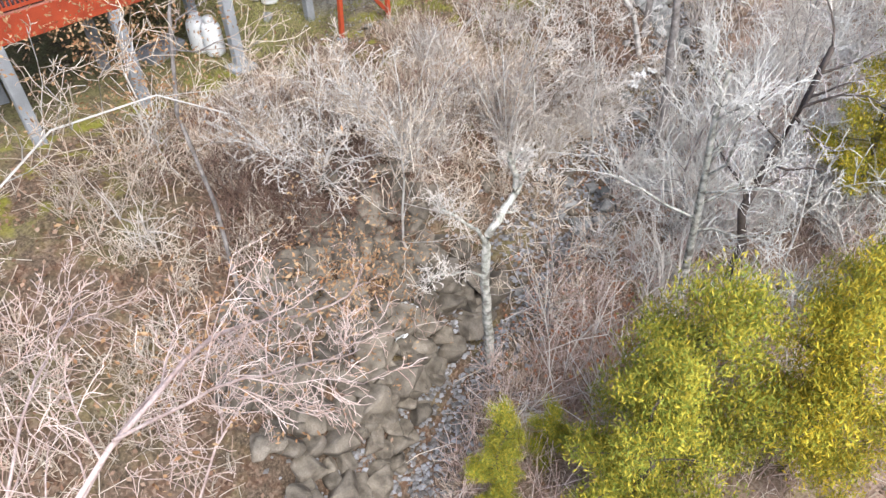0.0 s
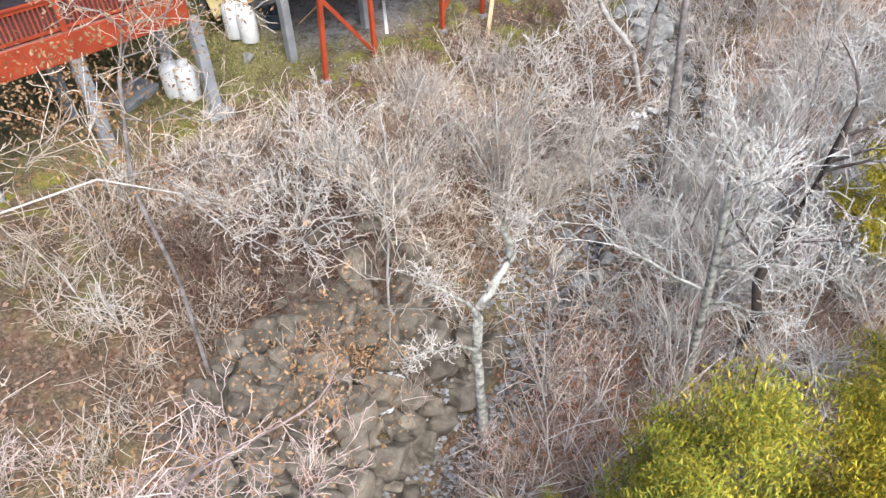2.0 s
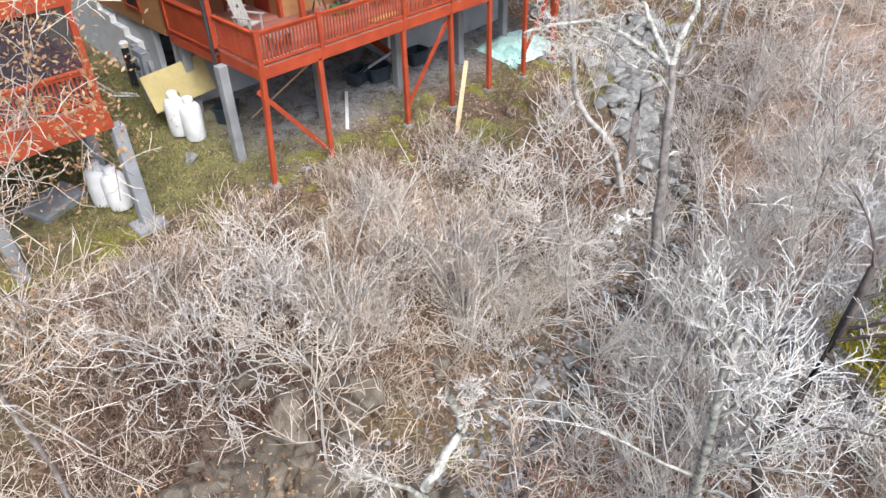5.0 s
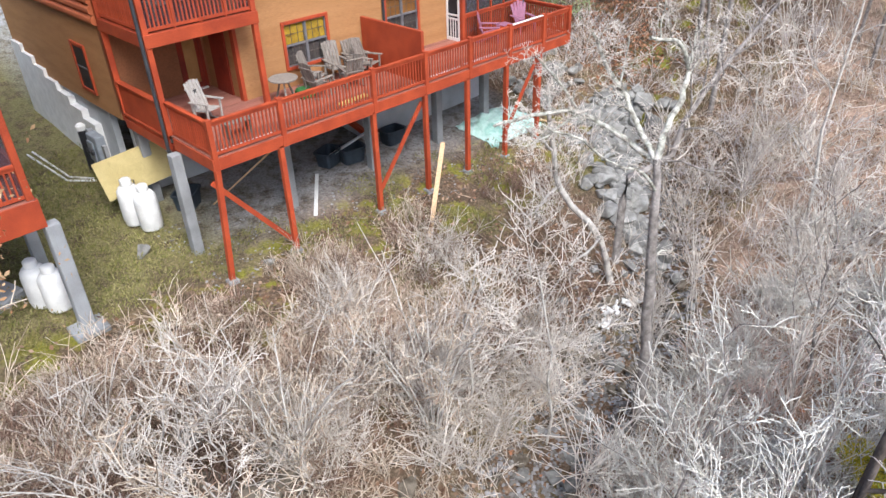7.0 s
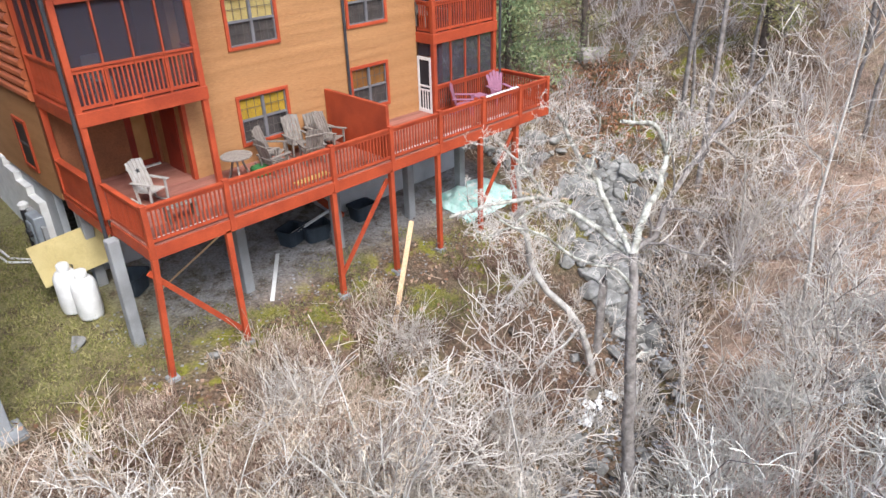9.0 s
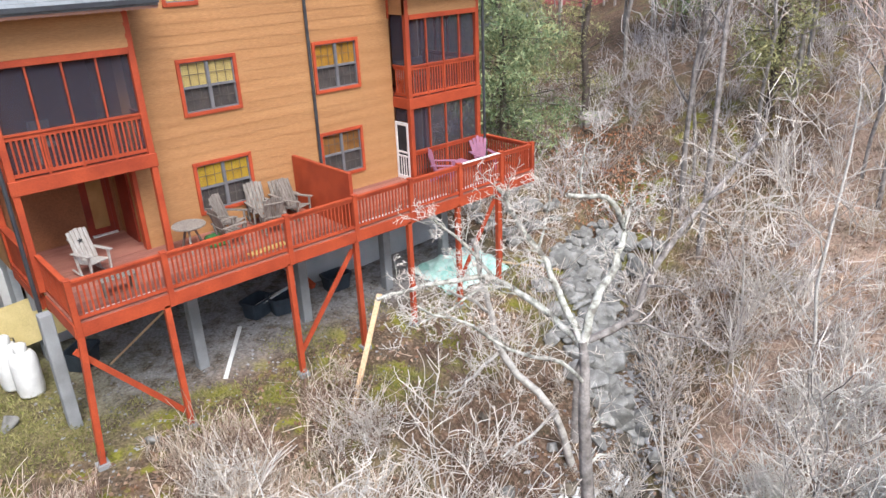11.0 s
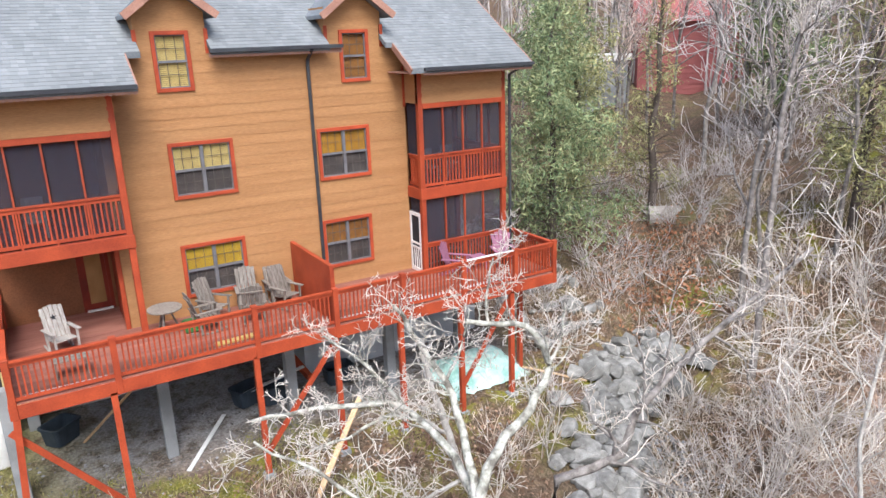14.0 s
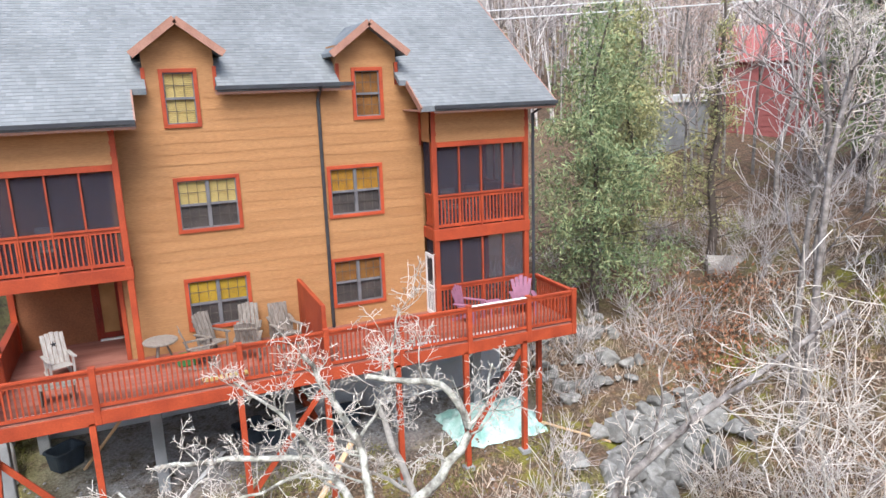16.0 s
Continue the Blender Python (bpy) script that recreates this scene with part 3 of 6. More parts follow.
# ---- roof ----
def slab(bm, x0, x1, y0, y1, thick=0.14):
    v = [bm.verts.new((x, y, roof_z(y) + dz)) for x in (x0, x1) for y in (y0, y1) for dz in (0, -thick)]
    for q in ((0, 2, 6, 4), (1, 5, 7, 3), (0, 4, 5, 1), (2, 3, 7, 6), (0, 1, 3, 2), (4, 6, 7, 5)):
        bm.faces.new([v[i] for i in q])


RIDGE = 5.0
RX0, RX1 = -3.95, 12.08
EX0, EX1 = 0.52, 7.78
bm = bmesh.new()
slab(bm, RX0, RX1, 0.25, RIDGE)
for a, b in ((RX0, 0.87), (2.58, 5.84), (7.56, RX1)):
    slab(bm, a, b, -0.4, 0.25)
slab(bm, RX0, EX0, EAVE[0], -0.4), slab(bm, EX1, RX1, EAVE[0], -0.4)
v = [bm.verts.new(p) for p in ((RX0, RIDGE, roof_z(RIDGE)), (RX1, RIDGE, roof_z(RIDGE)), (RX1, 11.9, roof_z(RIDGE) - SL * 6.9), (RX0, 11.9, roof_z(RIDGE) - SL * 6.9))]
bm.faces.new(v)
roof = part("roof", bm, SHINGLE, house, "grey asphalt shingle roof")
bm = bmesh.new()
for xe in (-3.2, 11.4):
    v = [bm.verts.new(p) for p in ((xe, -0.7, 6.4), (xe, 11.4, 6.4), (xe, RIDGE, roof_z(RIDGE) - 0.15))]
    bm.faces.new(v)
part("gable_end", bm, TAN, house)


def shingles(bm, x0, x1, y0, y1, r):
    """Courses of shingle tabs of uneven width, each a thin lapped wedge."""
    n = int((y1 - y0) / 0.118)
    for k in range(n):
        ya, yb = y0 + (y1 - y0) * k / n, y0 + (y1 - y0) * (k + 1) / n + 0.012
        x = x0
        while x < x1 - 0.02:
            w = min(r.uniform(0.12, 0.24), x1 - x)
            lift = r.uniform(0.016, 0.024)
            p = [(x, ya, roof_z(ya) + lift), (x + w - 0.004, ya, roof_z(ya) + lift), (x + w - 0.004, yb, roof_z(yb) + 0.003), (x, yb, roof_z(yb) + 0.003), (x, ya - 0.001, roof_z(ya)), (x + w - 0.004, ya - 0.001, roof_z(ya))]
            bm.append((p, ))
            x += w


def soup(name, quads, material, parent, label=""):
    verts, faces = [], []
    for (p,) in quads:
        i = len(verts)
        verts += p
        faces += [(i, i + 1, i + 2, i + 3), (i + 4, i + 5, i + 1, i)]
    me = bpy.data.meshes.new(name)
    me.from_pydata(verts, [], faces)
    me.materials.append(material)
    o = new(name, me)
    o.parent = parent
    return tagged(o, label, kind="stuff")


SHINGLE_TAB = island_mat("shingle_tabs", [(0.185, 0.197, 0.20), (0.205, 0.217, 0.22), (0.215, 0.227, 0.23), (0.235, 0.247, 0.25)], 0.95, 0.14)
tabs, r7 = [], random.Random(7)
shingles(tabs, RX0, RX1, 0.25, RIDGE, r7)
for a, b in ((RX0, 0.87), (2.58, 5.84), (7.56, RX1)):
    shingles(tabs, a, b, -0.4, 0.25, r7)
shingles(tabs, RX0, EX0, EAVE[0], -0.4, r7), shingles(tabs, EX1, RX1, EAVE[0], -0.4, r7)
soup("shingle_courses", tabs, SHINGLE_TAB, roof, "lapped grey shingle tabs")


def gutter(x0, x1, y):
    z = roof_z(y)
    g = part("gutter", beams(((x0, y - 0.05, z - 0.03), (x1, y - 0.05, z - 0.03), 0.11, 0.1)), GUTTER, house, "dark metal gutter")
    bm = bmesh.new()  # scalloped fascia board
    n = int((x1 - x0) / 0.13)
    top, bot = [], []
    for i in range(n * 2 + 1):
        x = x0 + (x1 - x0) * i / (2 * n)
        top.append((x, z - 0.05))
        bot.append((x, z - 0.19 - (0.025 if i % 2 else 0.0)))
    for yy in (y + 0.015, y + 0.04):
        vt, vb = [bm.verts.new((x, yy, q)) for x, q in top], [bm.verts.new((x, yy, q)) for x, q in bot]
        for i in range(len(vt) - 1):
            bm.faces.new((vt[i], vb[i], vb[i + 1], vt[i + 1]))
    part("fascia", bm, SOFFIT, g, "tan scalloped fascia")


gutter(RX0, EX0, EAVE[0]), gutter(EX1 + 0.4, RX1, EAVE[0]), gutter(2.52, 6.2, -0.4)
for x, s in ((EX0, 1), (EX1, -1), (RX1, 1)):
    y1 = -0.4 if x != RX1 else RIDGE
    part("rake_board", beams(((x, EAVE[0], roof_z(EAVE[0]) - 0.09), (x, y1, roof_z(y1) - 0.09), 0.04, 0.18)), SOFFIT, house)
for a, b in ((RX0, EX0), (EX1, RX1)):
    part("soffit", boxes((a, b, EAVE[0] + 0.05, 0.0, 6.33, 6.37)), SOFFIT, house)


def dormer(cx, peak):
    d = part("dormer", bmesh.new(), None, house)
    hw, base = 0.87, 7.72
    bm = bmesh.new()
    sh = peak - hw * 0.76 - 0.1
    v = [bm.verts.new((x, y, z)) for y in (0.0, 0.2) for x, z in ((cx - hw, base - 0.02), (cx + hw, base - 0.02), (cx + hw, sh), (cx, peak - 0.1), (cx - hw, sh))]
    bm.faces.new(v[:5]), bm.faces.new(v[5:])
    for xs in (cx - hw, cx + hw):
        yb = 0.2 + (base - roof_z(0.2)) / SL
        w = [bm.verts.new(p) for p in ((xs, 0.0, 6.9), (xs, 0.0, base + 0.5), (xs, yb + 0.75, base + 0.5))]
        bm.faces.new(w)
    part("gable_wall", bm, TAN, d)
    bm, bs = bmesh.new(), bmesh.new()
    for s in (-1, 1):
        e = (cx + s * 1.10, peak - 1.10 * 0.76)
        back = 1.2 + (peak - roof_z(0)) / SL
        p = [(cx, -0.42, peak), (e[0], -0.42, e[1]), (e[0], (e[1] - roof_z(0)) / SL, e[1]), (cx, back, peak)]
        a = [bm.verts.new(q) for q in p]
        b = [bm.verts.new((q[0], q[1], q[2] - 0.1)) for q in p]
        bm.faces.new(a), bm.faces.new(b[::-1])
        for i in range(4):
            bm.faces.new((a[i], b[i], b[(i + 1) % 4], a[(i + 1) % 4]))
        beam(bs, (cx, -0.45, peak - 0.04), (e[0] + s * 0.02, -0.45, e[1] - 0.05), 0.19, 0.05, (0, 1, 0))
        part("corner_trim", boxes((cx + s * hw - 0.05, cx + s * hw + 0.05, -0.03, 0.0, 7.1, base)), RED, d)
    part("dormer_roof", bm, SHINGLE, d)
    part("barge_board", bs, SOFFIT, d, "tan barge board")


dormer(1.71, 8.9), dormer(6.75, 8.83)
bm = bmesh.new()  # downspouts
tube(bm, [(5.28, -0.45, 7.1), (5.28, -0.1, 6.85), (5.26, -0.08, 6.7), (5.26, -0.08, F)], 0.05, 8)
part("downspout", bm, GUTTER, house, "dark metal downspout")
bm = bmesh.new()
tube(bm, [(-3.36, EAVE[0], 6.4), (-3.42, BAY - 0.06, 6.1), (-3.42, BAY - 0.1, 0.0), (-3.42, BAY - 0.12, -0.5)], 0.05, 8)
part("downspout", bm, GUTTER, house)
bm = bmesh.new()
tube(bm, [(11.75, EAVE[0], 6.4), (11.62, BAY - 0.06, 6.1), (11.62, BAY - 0.06, -0.5)], 0.05, 8)
part("downspout", bm, GUTTER, house)
part("foundation_wall", boxes((-3.0, 4.7, 2.6, 2.8, -4.5, F - 0.35), (4.7, 4.9, 1.1, 2.8, -4.5, F - 0.35), (4.7, 11.3, 0.9, 1.1, -4.5, F - 0.35), (-3.2, -3.0, 3.6, 11.2, -3.6, F - 0.35)), FOUNDATION, house, "pale grey foundation wall")
for k in range(7):  # white stepped footing along the end wall
    part("footing", boxes((-3.42, -3.2, 4.6 + k * 0.95, 5.55 + k * 0.95, -3.2, -1.0 + k * 0.27)), WHITE, house, "white stepped footing wall")

# ---- the deck ----
deck = thing("deck", "long red-stained timber deck on tall posts", "deck")
DX0, DX1, DY = -3.2, 11.75, -3.08
part("fascia_board", boxes((DX0 - 0.04, DX1 + 0.04, DY - 0.04, DY, -0.26, F - 0.03), bevel=0.006), RED, deck)
part("fascia_board", boxes((DX0 - 0.04, DX0, DY, BAY - 0.12, -0.26, F - 0.03)), RED, deck)
part("fascia_board", boxes((DX1, DX1 + 0.04, DY, 0.0, -0.26, F - 0.03)), RED, deck)
for k in range(22):
    y0 = DY + 0.002 + k * 0.14
    part("deck_board", boxes((DX0, DX1, y0, y0 + 0.132, F - 0.03, F)), DECKWOOD, deck)
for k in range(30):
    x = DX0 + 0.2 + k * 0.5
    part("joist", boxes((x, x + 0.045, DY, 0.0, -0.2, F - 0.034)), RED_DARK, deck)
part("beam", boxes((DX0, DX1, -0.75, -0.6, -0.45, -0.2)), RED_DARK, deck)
POSTS = [-3.14, -1.05, 2.18, 4.32, 6.33, 8.33, 10.2, 11.7]
for x in POSTS:
    part("rail_post", boxes((x - 0.07, x + 0.07, DY - 0.06, DY + 0.08, -0.26, 1.09), (x - 0.08, x + 0.08, DY - 0.07, DY + 0.09, 1.09, 1.13), bevel=0.01), RED, deck)
for a, b in zip(POSTS, POSTS[1:]):
    rail(deck, (a + 0.07, DY + 0.02), (b - 0.07, DY + 0.02), F, 1.07)
rail(deck, (DX0 + 0.05, DY + 0.1), (DX0 + 0.05, BAY - 0.02), F, 1.07)
rail(deck, (DX1 - 0.05, DY + 0.1), (DX1 - 0.05, -0.9), F, 1.07)
rail(deck, (11.5, -0.86), (DX1 - 0.05, -0.86), F, 1.07)
part("rail_cap", boxes((8.41, 10.12, DY - 0.045, DY + 0.085, 1.074, 1.086)), WHITE, deck, "thin whitish rail cap")
part("divider", boxes((4.27, 4.39, DY + 0.1, -0.04, F, 1.72), bevel=0.01), RED, deck, "solid red dividing wall")
FEET = [-3.38, -1.2, 2.1, 4.25, 6.2, 8.2, 10.05, 11.1]
for x in FEET:
    y = DY + 0.03 if x != FEET[-1] else -2.1
    g = ground_z(x, y)
    xt = -3.13 if x == FEET[0] else x
    part("post", beams(((x, y, g + 0.1), (xt, y, -0.2), 0.14, 0.14, (0, 1, 0))), RED, deck)
    part("footing", boxes((x - 0.15, x + 0.15, y - 0.15, y + 0.15, g - 0.15, g + 0.1), bevel=0.02), CONCRETE, deck, "small concrete footing")
for (x0, z0), (x1, z1) in (((-3.3, -0.6), (-1.25, -3.2)), ((4.2, -0.5), (2.2, -3.0)), ((10.0, -0.5), (8.25, -3.0))):
    part("brace", beams(((x0, DY + 0.14, z0), (x1, DY + 0.14, z1), 0.05, 0.14)), RED, deck, "diagonal red brace")
for x, y in ((-3.4, -1.2), (0.1, -1.0), (3.6, -0.9), (6.9, -0.8), (9.6, -0.7), (-3.0, 2.0)):
    g = ground_z(x, y)
    part("pier", boxes((x - 0.15, x + 0.15, y - 0.15, y + 0.15, g - 0.2, -0.26), bevel=0.02), CONCRETE, deck, "square grey concrete pier")

# ---- the neighbouring house ----
nb = thing("house", "neighbouring red-trimmed house on concrete posts beside the gully", "house")
NX, NY, NF = -7.2, -2.45, 0.32
part("fascia_board", boxes((-20, NX, NY - 0.04, NY, NF - 0.72, NF - 0.02), (NX - 0.04, NX, NY, 9, NF - 0.72, NF - 0.02), bevel=0.006), RED, nb)
part("porch_floor", boxes((-20, NX - 0.05, NY, 0.6, NF - 0.06, NF)), DECKWOOD, nb)
for x in (NX - 0.14, -10.5, -13.7, -17):
    part("post", boxes((x - 0.08, x + 0.08, NY, NY + 0.16, NF, 5.6), bevel=0.01), RED, nb)
for a, b in ((-10.42, NX - 0.22), (-13.62, -10.58), (-16.9, -13.78)):
    rail(nb, (a, NY + 0.08), (b, NY + 0.08), NF, 1.2)
    part("screen", boxes((a, b, NY + 0.12, NY + 0.124, NF, 2.7)), MESH, nb).visible_shadow = False
rail(nb, (NX - 0.12, NY + 0.2), (NX - 0.12, 0.5), NF, 1.2)
part("beam", boxes((-20, NX, NY - 0.02, NY + 0.16, 2.7, 3.05), (NX - 0.16, NX, NY + 0.16, 0.6, 2.7, 3.05)), RED, nb)
part("wall", boxes((-20, NX - 0.03, 0.6, 0.8, NF - 0.6, 5.6), (NX - 0.2, NX - 0.03, 0.8, 9, NF - 0.6, 5.6)), TAN, nb)
part("wall", boxes((-20, NX - 0.03, NY + 0.02, NY + 0.14, 3.05, 5.6)), TAN, nb)
bm = bmesh.new()
for p in (((-20.4, NY - 0.6, 5.5), (NX + 0.5, NY - 0.6, 5.5), (NX + 0.5, 3.2, 9.0), (-20.4, 3.2, 9.0)), ((-20.4, 9.4, 5.5), (NX + 0.5, 9.4, 5.5), (NX + 0.5, 3.2, 9.0), (-20.4, 3.2, 9.0))):
    a = [bm.verts.new(q) for q in p]
    b = [bm.verts.new((q[0], q[1], q[2] - 0.15)) for q in p]
    bm.faces.new(a), bm.faces.new(b[::-1])
    for i in range(4):
        bm.faces.new((a[i], b[i], b[(i + 1) % 4], a[(i + 1) % 4]))
part("roof", bm, SHINGLE, nb)
for x in (-7.1, -10.5, -13.7):
    g = ground_z(x, NY)
    part("pier", boxes((x - 0.17, x + 0.17, NY - 0.05, NY + 0.29, g - 0.3, NF - 0.72), bevel=0.02), CONCRETE, nb, "square grey concrete pier")
    part("pier", boxes((x - 0.15, x + 0.15, 0.2, 0.5, -3.3, NF - 0.72), bevel=0.02), CONCRETE, nb)
    if x == -7.1:
        part("footing", boxes((x - 0.45, x + 0.4, NY - 0.35, NY + 0.4, g - 0.3, g + 0.12), bevel=0.03), CONCRETE, nb)
shed = thing("shed", "small shed with a low grey shingle roof beyond the lawn", "shed")
part("wall", boxes((-10.5, -6.2, 11.4, 15, -2.6, 0.3)), TAN, shed)
bm = bmesh.new()
beam(bm, (-10.8, 10.7, -0.05), (-5.9, 10.7, -0.05), 0.08, 0.18)
part("fascia", bm, SOFFIT, shed)
bm = bmesh.new()
a = [bm.verts.new(p) for p in ((-10.8, 10.7, 0.05), (-5.9, 10.7, 0.05), (-5.9, 13.2, 1.6), (-10.8, 13.2, 1.6), (-10.8, 15.5, 0.05), (-5.9, 15.5, 0.05))]
bm.faces.new(a[:4]), bm.faces.new((a[3], a[2], a[5], a[4]))
part("roof", bm, SHINGLE, shed)


# ---- things on the ground ----
def tank(x, y, h=1.2, turn=0, label="white upright propane tank on the grass"):
    g = ground_z(x, y) + 0.02
    t = thing("propane_tank", label, "gas tank", (x, y, g), "propane tanks")
    t.rotation_euler = (0, 0, turn)
    bm = bmesh.new()
    r = 0.34
    prof = [(r * 0.9, 0.0), (r * 0.95, 0.06), (r * 0.93, 0.1), (r, 0.16), (r, h * 0.68), (r * 0.94, h * 0.78), (r * 0.75, h * 0.86), (r * 0.42, h * 0.9)]
    smooth(part("body", lathe(bm, prof, 24), WHITE, t))
    bm = bmesh.new()
    smooth(part("collar", lathe(bm, [(r * 0.46, h * 0.87), (r * 0.5, h * 0.92), (r * 0.5, h * 1.02), (r * 0.36, h * 1.05)], 18), WHITE, t))
    part("valve", tube(bmesh.new(), [(0.12, 0, h * 0.97), (0.24, 0, h * 0.95), (0.27, 0.02, h * 0.6)], 0.018, 6), BLACK, t)


tank(-4.1, 1.15, 1.42), tank(-3.85, 0.65, 1.40, 1)
tank(-7.55, -0.75, 1.3, 2, "white propane tank beside a concrete pier"), tank(-7.3, -1.2, 1.25, 0.5, "white propane tank beside a concrete pier")


def plank(name, p, q, w, h, mtl, label, cat="plank", group=""):
    t = mesh_ob(name, beams((p, q, w, h)), mtl)
    return tagged(t, label, cat, group)


def gz(x, y, d=0.0):
    return (x, y, ground_z(x, y) + d)


sheet = mesh_ob("plywood_sheet", beams(((-4.6, 1.8, -1.75), (-2.4, 1.75, -1.6), 0.025, 1.2)), PLY)
sheet.matrix_world = Matrix.Translation((0, 0.0, 0.05)) @ Matrix.Translation((-3.5, 1.75, -1.7)) @ pose(0, 0, 0, -22) @ Matrix.Translation((3.5, -1.75, 1.7))
tagged(sheet, "yellow plywood sheet leaning against the house", "plywood")
plank("long_plank", gz(2.25, -5.1, 0.04), (4.75, -3.3, -2.0), 0.15, 0.045, LUMBER, "long pale plank leaning on a deck post")
plank("board", gz(0.3, -1.95, 0.03), gz(1.75, -0.1, 0.1), 0.12, 0.03, WHITE, "white board lying under the deck")
plank("board", gz(2.4, 0.0, 0.5), gz(4.4, 0.2, 0.75), 0.12, 0.04, WHITE, "white plank across black tubs")
plank("board", (-1.9, 0.4, -3.0), (-0.45, -2.3, -0.35), 0.07, 0.05, LUMBER, "thin wooden prop under the deck")
plank("timber", gz(4.2, 1.5, 0.9), gz(4.5, 0.0, 0.45), 0.16, 0.18, RED, "red-brown timber offcut under the deck", "timber")
plank("timber", (5.6, 0.4, -1.3), (7.6, 0.2, -1.1), 0.14, 0.2, RED_DARK, "dark timber beam under the deck", "timber")
plank("board", gz(10.0, -1.3, 0.35), gz(12.9, -3.4, 0.08), 0.1, 0.04, LUMBER, "narrow plank on the slope beside the deck")
# white strips by the rail are added to stand for bright pale floor
plank("board", (-2.9, -2.85, F + 0.02), (-1.25, -2.85, F + 0.02), 0.11, 0.035, WHITE, "white strip added for the bright pale floor along the deck rail")
plank("board", (1.3, -2.5, F + 0.02), (2.4, -2.45, F + 0.02), 0.22, 0.04, PALE, "pale board on the deck")
plank("board", (4.6, -2.8, F + 0.02), (6.2, -2.8, F + 0.02), 0.18, 0.035, WHITE, "white strip added for the bright pale floor along the deck rail")
plank("board", (6.45, -2.75, F + 0.02), (8.1, -2.75, F + 0.02), 0.22, 0.035, WHITE, "white strip added for the bright pale floor along the deck rail")
plank("board", (8.5, -2.75, F + 0.02), (10.0, -2.7, F + 0.02), 0.2, 0.035, WHITE, "white strip added for the bright pale floor along the deck rail")


SLATE = mat("slate_blue_plastic", (0.045, 0.06, 0.075), (0.03, 0.042, 0.055), 3, 0.5, bump=0.05)


def tub(x, y, turn, label):
    g = ground_z(x, y)
    bm = bmesh.new()
    sides = 18
    rings = []
    for rx, z in ((0.36, 0), (0.42, 0.45), (0.46, 0.45), (0.46, 0.5), (0.40, 0.5), (0.34, 0.06)):
        rings.append([bm.verts.new((rx * 1.2 * math.copysign(abs(math.cos(a)) ** 0.35, math.cos(a)), rx * 0.8 * math.copysign(abs(math.sin(a)) ** 0.35, math.sin(a)), z)) for a in (2 * math.pi * k / sides for k in range(sides))])
    for a, b in zip(rings, rings[1:]):
        for k in range(sides):
            bm.faces.new((a[k], a[(k + 1) % sides], b[(k + 1) % sides], b[k]))
    bm.faces.new(rings[0][::-1]), bm.faces.new(rings[-1])
    o = mesh_ob("plastic_tub", bm, SLATE)
    o.matrix_world = pose(x, y, g + 0.01, 0, 0, turn) @ Matrix.Diagonal((0.9, 1.0, 1.1, 1))
    tagged(o, label, "tub", "tubs under the deck")


tub(2.6, 0.3, 20, "black plastic tub under the deck"), tub(3.3, -0.1, -10, "black plastic tub under the deck"), tub(5.5, 0.2, 0, "black plastic bin under the deck"), tub(-2.4, 1.1, 40, "black plastic tub in the shade")


def tarp():
    """A crumpled sheet in folds."""
    bm = bmesh.new()
    n = 26
    g = [[None] * (n + 1) for _ in range(n + 1)]
    for i in range(n + 1):
        for j in range(n + 1):
            x, y = 8.2 + 3.0 * i / n + 0.12 * noise.noise((i * 0.3, j * 0.3, 5)), -2.5 + 2.1 * j / n + 0.15 * noise.noise((i * 0.4, j * 0.2, 9))
            h = 0.55 * max(0.0, math.sin(math.pi * i / n) * math.sin(math.pi * j / n)) ** 0.6
            k = noise.noise((x * 1.3, y * 1.6, 2))
            g[i][j] = bm.verts.new((x, y, ground_z(x, y) + 0.04 + h * (0.6 + 0.9 * abs(k)) + 0.10 * abs(noise.noise((x * 4, y * 4, 7)))))
    for i in range(n):
        for j in range(n):
            bm.faces.new((g[i][j], g[i + 1][j], g[i + 1][j + 1], g[i][j + 1]))
    o = mesh_ob("tarp", bm, TARP)
    m = o.modifiers.new("thickness", "SOLIDIFY")
    m.thickness = 0.01
    tagged(o, "crumpled mint-green tarp on the ground under the deck", "tarp")


tarp()


